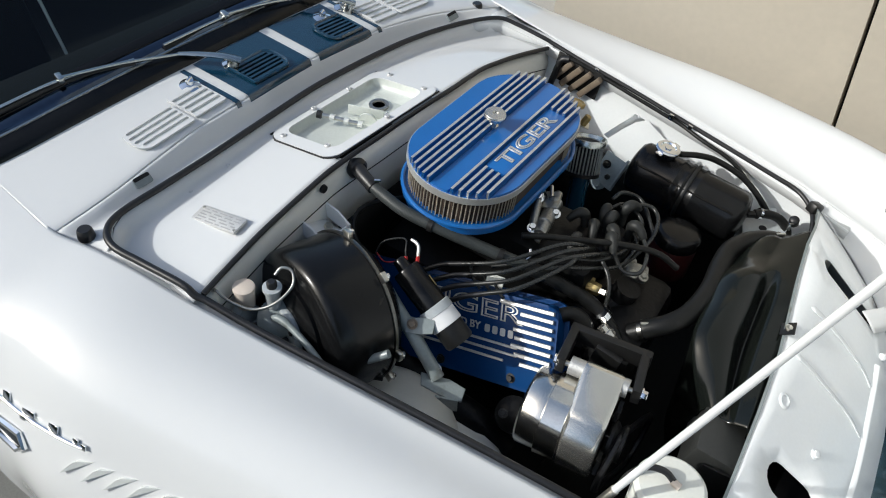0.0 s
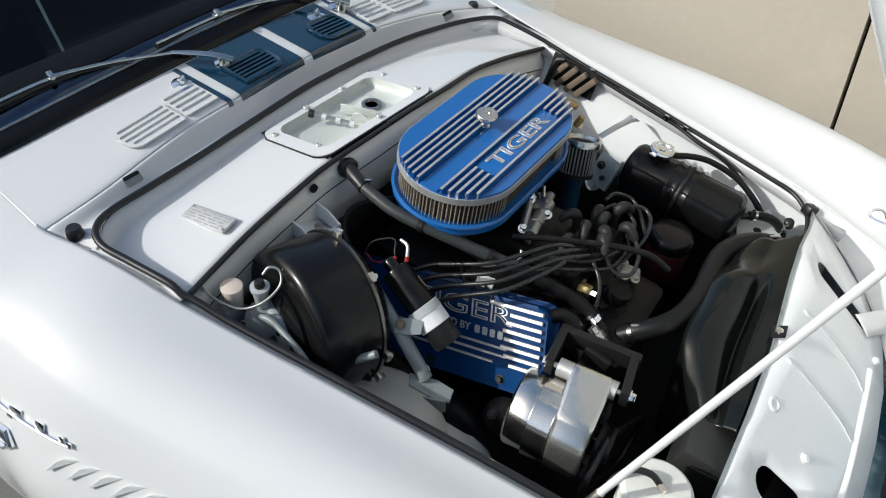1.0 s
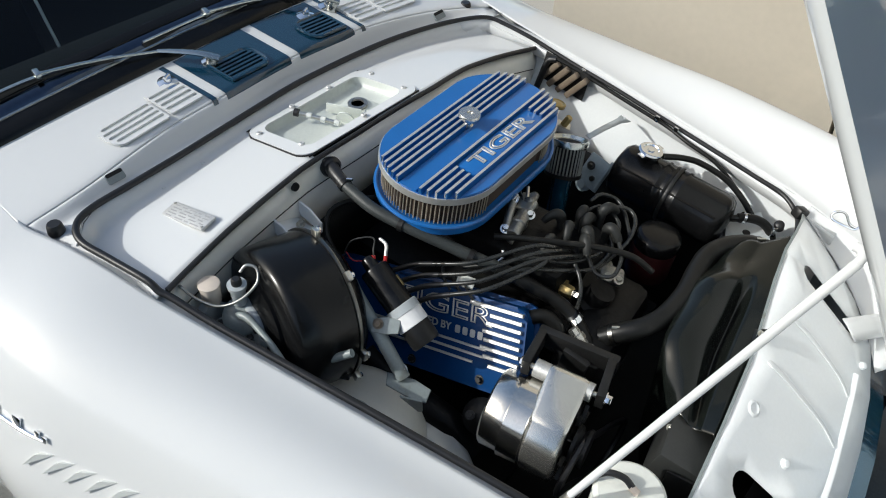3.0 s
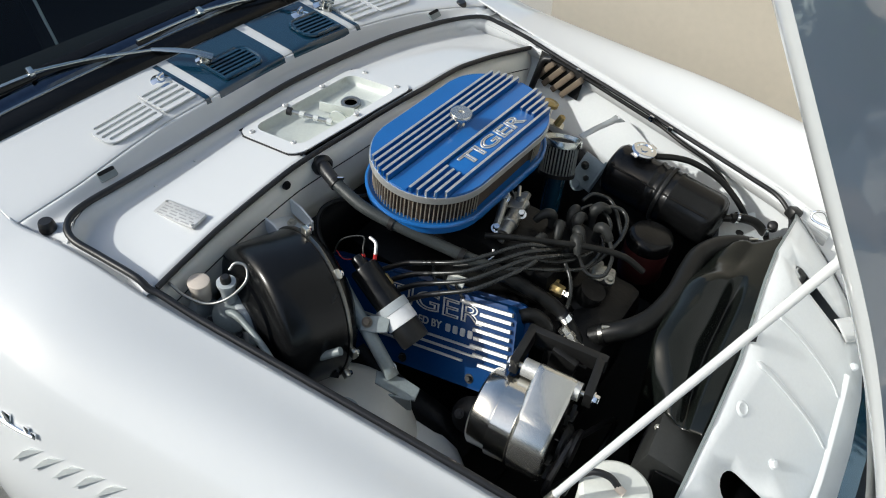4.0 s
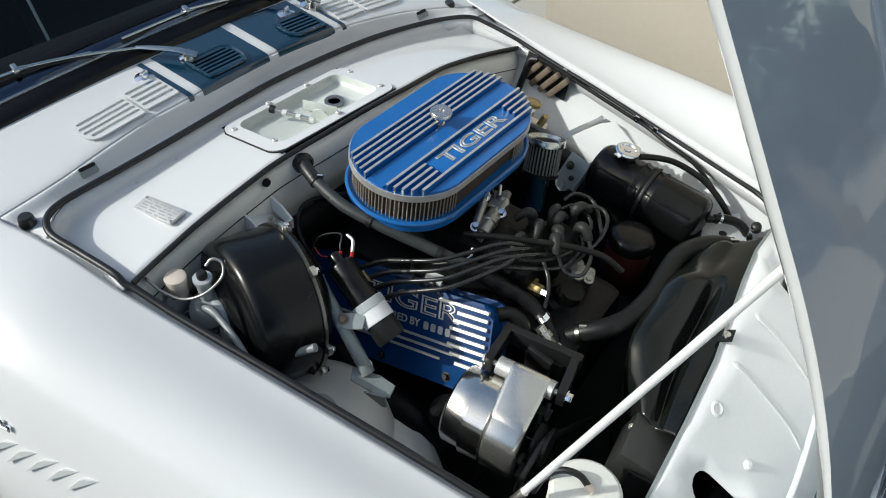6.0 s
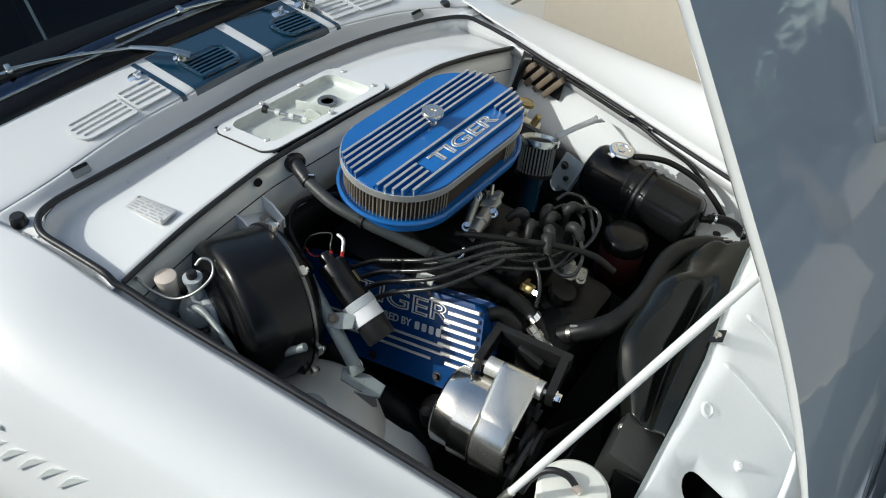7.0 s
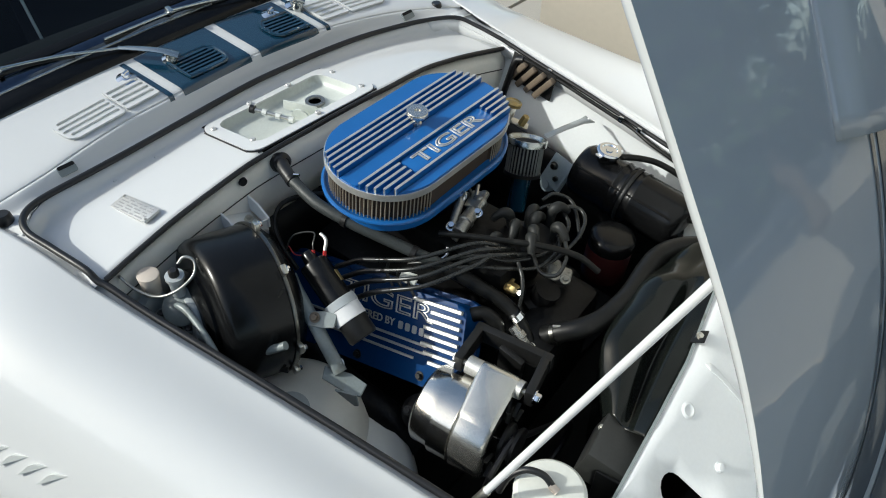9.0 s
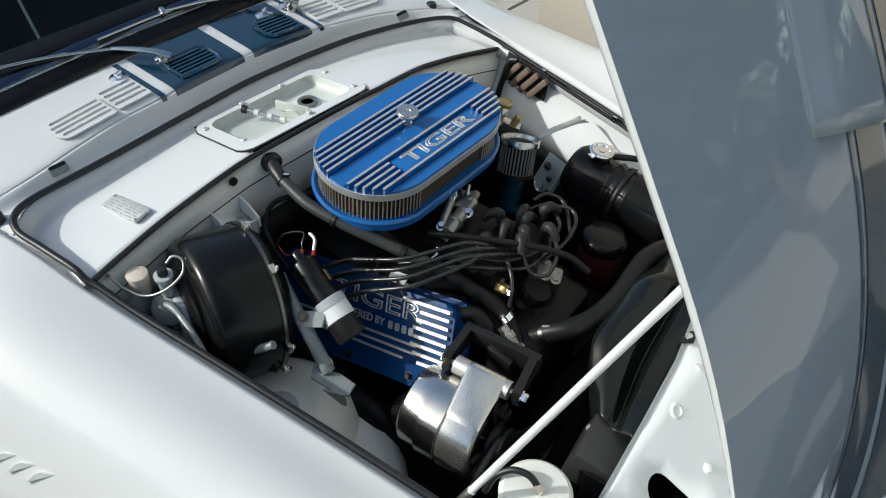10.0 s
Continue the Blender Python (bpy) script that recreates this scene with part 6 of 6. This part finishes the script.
part("piping", tube_bm([(-0.862, -0.094, 0.62), (-0.880, -0.098, 0.72), (-0.900, -0.101, 0.790), (-0.915, -0.104, 0.850), (-0.935, -0.112, 0.925), (-0.960, -0.135, 0.99), (-0.975, -0.185, 1.03), (-0.980, -0.335, 1.04)], 0.0042, 10, 6), LABELWHITE, seat, "pale edge piping")


def wiper(pivot, arm_mid, clip, blade_a, blade_b, group="wipers"):
    wp = thing("wiper", "dulled bright-metal windscreen wiper with a black rubber blade", "wiper", group)
    pivot, arm_mid, clip, blade_a, blade_b = map(Vector, (pivot, arm_mid, clip, blade_a, blade_b))
    part("hub", lathe_bm([(0.012, -0.02), (0.012, 0.0), (0.009, 0.006), (0, 0.008)], axis_matrix(pivot, (0.19, 0, 1)), 24), CAPSTEEL, wp)
    d = (arm_mid - pivot).normalized()
    part("arm_head", tube_bm([pivot - d * 0.016 + Vector((0, 0, 0.006)), pivot + d * 0.02 + Vector((0, 0, 0.010)), arm_mid.lerp(pivot, 0.35) + Vector((0, 0, 0.006)), arm_mid], lambda q: 0.0105 - 0.0045 * q, 12, 6, flat=0.55), CAPSTEEL, wp)
    part("arm", tube_bm([arm_mid - d * 0.005, arm_mid.lerp(clip, 0.5) + Vector((0, 0, 0.004)), clip], 0.0034, 10, 6), CAPSTEEL, wp)
    part("clip", box_bm((0.012, 0.022, 0.012), axis_matrix(clip, (0.2, 0, 1), blade_b - blade_a), 0.003), CAPSTEEL, wp)
    part("bridge", tube_bm([blade_a, clip + Vector((0, 0, -0.004)), blade_b], 0.0038, 8, 8, flat=0.7), CAPSTEEL, wp)
    part("blade", tube_bm([blade_a + Vector((0, 0, -0.008)), clip + Vector((-0.004, 0, -0.016)), blade_b + Vector((0, 0, -0.008))], 0.0042, 8, 8, flat=1.6), RUBBER, wp)


wiper((-0.128, -0.112, 0.985), (-0.205, -0.183, 1.004), (-0.265, -0.399, 1.022), (-0.235, -0.262, 1.013), (-0.278, -0.545, 1.008))
wiper((-0.128, 0.225, 0.985), (-0.200, 0.150, 1.006), (-0.228, -0.041, 1.026), (-0.220, 0.100, 1.018), (-0.231, -0.195, 1.018))


# ---- shelf fittings ----
lr = thing("bonnet_latch", "white recessed latch tray with cable adjuster and screws", "latch")
PX0, PX1, PY0, PY1 = 0.018, 0.182, -0.160, 0.172


def shelf_z(x, y):
    sx, ex = seal_x(min(max(y, -0.54), 0.54)), edge_x(min(max(y, -0.515), 0.58))
    q = min(1.0, max(0.0, (x - sx) / (ex - sx)))
    return shelf_back_z(y) * (1 - q) + edge_z(y) * q


def on_shelf(x, y, up=0.0):
    return Vector((x, y, shelf_z(x, y) + up))


out = [(x + (PX0 + PX1) / 2, y + (PY0 + PY1) / 2) for x, y in rounded(PX1 - PX0, PY1 - PY0, 0.03)]
inner = [(x + 0.098, y + 0.005) for x, y in rounded(0.126, 0.272, 0.022)]
cut_plate("cover_plate", out, [inner], lambda u, v: on_shelf(u, v + 0.10 * (u - 0.1), 0.004), WHITE, lr, 0.003)
part("gasket", tube_bm([on_shelf(u, v + 0.10 * (u - 0.1), 0.0015) for u, v in out], 0.0020, 8, 2, closed=True), RUBBER, lr)
rows = []
for dz, k in ((0.004, 1.0), (-0.006, 0.985), (-0.015, 0.955), (-0.018, 0.90)):
    loop = [on_shelf(0.098 + (u - 0.098) * k, 0.005 + (v - 0.005) * k + 0.10 * (u - 0.1), dz) for u, v in inner]
    rows.append(loop + loop[:1])
bm = loft_bm(rows)
bm.faces.new(list(bm.verts)[-len(inner) - 1:-1])
bmesh.ops.remove_doubles(bm, verts=bm.verts, dist=1e-5)
part("tray", bm, TRAYPAINT, lr, angle=60)
for x, y in ((0.047, -0.15), (0.143, -0.125), (0.025, -0.045), (0.028, 0.056), (0.153, 0.155), (0.168, 0.02), (0.055, 0.158)):
    part("screw", lathe_bm([(0.006, 0), (0.006, 0.002), (0.0045, 0.0035), (0.002, 0.0035), (0.0015, 0.002), (0, 0.002)], axis_matrix(on_shelf(x, y, 0.0055), (0, 0, 1)), 18), PLATE, lr)
part("adjuster_rod", tube_bm([(0.058, -0.058, 0.915), (0.135, -0.018, 0.905)], 0.0042, 14, curved=False), STEEL, lr)
part("knob", lathe_bm([(0.0085, -0.005), (0.0085, 0.004), (0.004, 0.006), (0, 0.006)], axis_matrix((0.056, -0.059, 0.915), (0.9, 0.45, -0.1)), 20), RUBBER, lr)
for q in (0.28, 0.62, 0.95):
    p = Vector((0.058, -0.058, 0.915)).lerp(Vector((0.135, -0.018, 0.905)), q)
    part("lock_nut", lathe_bm([(0.0068, -0.005), (0.0068, 0.005), (0, 0.005)], axis_matrix(p, (0.9, 0.45, -0.1)), 6), TRIMGREY, lr)
part("latch_arm", box_bm((0.075, 0.004, 0.022), pose(0.108, 0.022, 0.903, 0, 4, 28), 0.001), TRAYPAINT, lr)
part("lever", lathe_bm([(0.020, -0.002), (0.020, 0.002), (0, 0.002)], axis_matrix((0.128, 0.006, 0.897), (-0.4, 0.9, 0.1)), 24), TRAYPAINT, lr)
part("catch_ring", lathe_bm([(0.021, -0.006), (0.021, 0.003), (0.014, 0.003), (0.012, -0.004)], axis_matrix((0.108, 0.062, 0.900), (0, 0, 1)), 32), SOOTCAST, lr)
# black disc inside the ring stands for the hole's shade
part("catch_hole_shade", lathe_bm([(0.0135, -0.0005), (0, -0.0005)], axis_matrix((0.108, 0.062, 0.900), (0, 0, 1)), 24), VOID, lr)
part("catch_plate", box_bm((0.07, 0.06, 0.003), pose(0.112, 0.062, 0.896, 0, 2, 10), 0.001), TRAYPAINT, lr)
part("catch_spring", tube_bm([(0.150 - 0.001 * k, 0.030 + 0.0022 * k, 0.897 + 0.004 * math.sin(k * 1.8)) for k in range(14)], 0.0012, 6, 3), CHROME, lr)

idp = thing("maker_plate", "stamped aluminium identification plate with illegible lines", "plate")
pm = axis_matrix(on_shelf(0.126, -0.381, 0.0042), (-0.13, -0.14, 1), (0.985, 0.14, 0))
part("plate", prism_bm(rounded(0.104, 0.036, 0.003), -0.004, 0.0008, pm, 0.0004), PLATE, idp)
rnd = random.Random(3)
for r in range(5):
    x = -0.044
    while x < 0.038:
        wdt = rnd.uniform(0.008, 0.022)
        part("printed_bar", prism_bm([(x, 0.0125 - 0.0064 * r), (min(0.046, x + wdt), 0.0125 - 0.0064 * r), (min(0.046, x + wdt), 0.0098 - 0.0064 * r), (x, 0.0098 - 0.0064 * r)], 0.0007, 0.0010, pm), PLATEINK, idp)
        x += wdt + rnd.uniform(0.004, 0.009)
for sx in (-1, 1):
    part("rivet", lathe_bm([(0.0028, 0.001), (0.0022, 0.0026), (0, 0.003)], pm @ Matrix.Translation((sx * 0.048, -0.013 * sx, 0)), 14), STEEL, idp)
for x, y in ((0.014, -0.362), (0.014, -0.272)):
    part("stud", lathe_bm([(0.004, 0), (0.003, 0.003), (0, 0.0035)], axis_matrix(on_shelf(x + 0.01, y, 0.0), (0, 0, 1)), 14), WHITE, car)
for y in (-0.418, 0.46):
    p = Vector((lip_x(y) + 0.010, y, (cowl_z(lip_x(y), y) + channel_z(y)) / 2 + 0.001))
    sm = axis_matrix(p, (0.72, 0, 0.70), (0.70, 0, -0.72))
    # slot drawn as a grey plate; a black strip paints its inner shade
    part("latch_slot", prism_bm(rounded(0.020, 0.034, 0.004), -0.004, 0.0020, sm), ARMGREY, car)
    part("slot_shade", prism_bm([(x - 0.006, y) for x, y in rounded(0.007, 0.032, 0.003)], -0.004, 0.0026, sm), VOID, car)

# ---- badge, emblem and trim on the near wing ----
bd = thing("wing_badge", "chrome script badge and diamond emblem on the wing", "badge")


SECTIONS = fender_rows(-1)


def side_pt(x, z, up=0.0):
    """A point on the near wing's flank, on its section at x."""
    k = max(i for i, r in enumerate(SECTIONS[:-1]) if r[0][0] <= x)
    ys = [float(np.interp(z, [p[2] for p in r[::-1]], [p[1] for p in r[::-1]])) for r in (SECTIONS[k], SECTIONS[k + 1])]
    q = (x - SECTIONS[k][0][0]) / (SECTIONS[k + 1][0][0] - SECTIONS[k][0][0])
    return Vector((x, ys[0] + (ys[1] - ys[0]) * q - up, z + up * 0.4))


line = [side_pt(0.236 - 0.012 * k, 0.743 + 0.0006 * math.sin(k), 0.0025) for k in range(24)]
part("script_line", tube_bm(line, 0.0042, 8, 1, flat=0.5), CHROME, bd)
for x, z, w, h in ((0.232, 0.743, 0.020, 0.012), (0.221, 0.748, 0.012, 0.012), (0.176, 0.750, 0.022, 0.018), (0.121, 0.750, 0.030, 0.013), (0.108, 0.734, 0.014, 0.010), (0.066, 0.752, 0.018, 0.020), (0.020, 0.750, 0.024, 0.016), (-0.02, 0.752, 0.018, 0.018)):
    part("script_stroke", box_bm((w, h * 0.8, 0.004), axis_matrix(side_pt(x, z, 0.0015), (0.05, -1, 0.55), (1, 0, 0.25)), 0.0014), CHROME, bd)
DIAMOND = [side_pt(x, z, 0.004) for x, z in ((0.120, 0.684), (0.104, 0.700), (0.040, 0.694), (0.012, 0.676), (0.030, 0.664), (0.098, 0.664))]
part("diamond", tube_bm(DIAMOND, 0.0055, 6, 1, curved=False, closed=True), CHROME, bd)
part("diamond_field", loft_bm([[DIAMOND[0], DIAMOND[1], DIAMOND[2]], [DIAMOND[5], DIAMOND[4], DIAMOND[3]]]), DARKTRIM, bd)
tr = thing("wing_trim", "white row of raised wedge-shaped teeth on the wing side", "trim")
for k in range(5):
    x = 0.200 + 0.0385 * k
    a, b, c, d = side_pt(x + 0.004, 0.684, 0.007), side_pt(x + 0.023, 0.711, 0.006), side_pt(x + 0.030, 0.716, 0.005), side_pt(x + 0.054, 0.722, 0.0005)
    bm = bmesh.new()
    top = [bm.verts.new(v) for v in (a, b, c, d)]
    low = [bm.verts.new(side_pt(v.x, v.z, -0.012)) for v in (a, b, c, d)]
    bm.faces.new(top)
    bm.faces.new(low[::-1])
    for i in range(4):
        j = (i + 1) % 4
        bm.faces.new((top[i], low[i], low[j], top[j]))
    part("tooth", bm, TRIMGREY, tr, smooth=False)

# wheels under the wings
for x, y in ((0.62, -0.62), (0.62, 0.70), (-1.56, -0.62), (-1.56, 0.68)):
    wh = part("wheel", lathe_bm([(0.10, -0.06), (0.17, -0.07), (0.17, 0.07), (0.10, 0.06), (0, 0.05)], axis_matrix((x, y, 0.295), (0, 1, 0)), 40), STEEL, car)
    part("tyre", lathe_bm([(0.168, -0.085), (0.25, -0.09), (0.29, -0.07), (0.297, 0.0), (0.29, 0.07), (0.25, 0.09), (0.168, 0.085)], axis_matrix((x, y, 0.295), (0, 1, 0)), 48), RUBBER, wh)


# ---- trees beyond the end of the wall ----
def tree(x, y, height, seed):
    rng = random.Random(seed)
    root = thing("tree", "leafy green garden tree beyond the wall", "tree", "garden trees")
    trunk = bmesh.new()
    tube_bm([(x, y, 0), (x + 0.1, y, height * 0.25), (x - 0.05, y + 0.1, height * 0.5), (x, y, height * 0.8)], lambda q: 0.14 * (1 - 0.75 * q), 10, 5, bm=trunk)
    tips = []
    for k in range(14):
        a, h0 = rng.uniform(0, 6.28), height * rng.uniform(0.3, 0.75)
        ln = height * rng.uniform(0.18, 0.34)
        e = Vector((x + math.cos(a) * ln, y + math.sin(a) * ln, h0 + ln * rng.uniform(0.3, 0.9)))
        tube_bm([(x, y, h0), ((x + e.x) / 2, (y + e.y) / 2, h0 + (e.z - h0) * 0.4), e], lambda q: 0.045 * (1 - 0.8 * q), 6, 3, bm=trunk)
        tips += [e, (Vector((x, y, h0)) + e) / 2]
    part("trunk", trunk, BARK, root)
    vs, fs = [], []
    for k in range(6000):
        c = rng.choice(tips) + Vector((rng.gauss(0, 0.35), rng.gauss(0, 0.35), rng.gauss(0, 0.3))) * height * 0.16
        u = Vector((rng.gauss(0, 1), rng.gauss(0, 1), rng.gauss(0, 1))).normalized()
        v = u.orthogonal().normalized()
        s = rng.uniform(0.07, 0.13)
        n0 = len(vs)
        vs += [c - u * s, c + v * s * 0.45, c + u * s, c - v * s * 0.45]
        fs.append((n0, n0 + 1, n0 + 2, n0 + 3))
    me = bpy.data.meshes.new("crown")
    me.from_pydata([tuple(v) for v in vs], [], fs)
    me.materials.append(LEAF)
    ob = new("crown", me)
    ob.parent = root


def hedge(a, b, height, seed):
    rng = random.Random(seed)
    a, b = Vector(a), Vector(b)
    vs, fs = [], []
    for k in range(9000):
        c = a.lerp(b, rng.random()) + Vector((rng.gauss(0, 0.4), rng.gauss(0, 0.4), height * rng.random() ** 0.8 * (0.8 + 0.25 * math.sin(k))))
        u = Vector((rng.gauss(0, 1), rng.gauss(0, 1), rng.gauss(0, 1))).normalized()
        v = u.orthogonal().normalized()
        r = rng.uniform(0.14, 0.28)
        n0 = len(vs)
        vs += [c - u * r, c + v * r * 0.5, c + u * r, c - v * r * 0.5]
        fs.append((n0, n0 + 1, n0 + 2, n0 + 3))
    me = bpy.data.meshes.new("hedge")
    me.from_pydata([tuple(v) for v in vs], [], fs)
    me.materials.append(LEAF)
    tagged(new("hedge", me), "dense green hedge added out of view for reflections and a darker horizon", "hedge", kind="stuff")


hedge((1.5, 17.0, 0), (17.0, 7.0, 0), 1.9, 5)
# unseen hedges beside and behind the car, added to cut low sky light
hedge((-9.0, -7.0, 0), (6.0, -8.0, 0), 3.1, 6)
hedge((-9.0, -7.0, 0), (-9.5, 2.4, 0), 3.3, 8)
tree(7.5, 5.5, 5.0, 11)
tree(10.5, 8.5, 6.0, 12)
tree(6.0, 9.0, 5.5, 13)
tree(4.2, 4.6, 4.2, 14)
tree(5.6, 2.6, 4.6, 15)
tree(3.0, 6.6, 5.0, 16)
tree(5.0, -2.6, 5.6, 19)
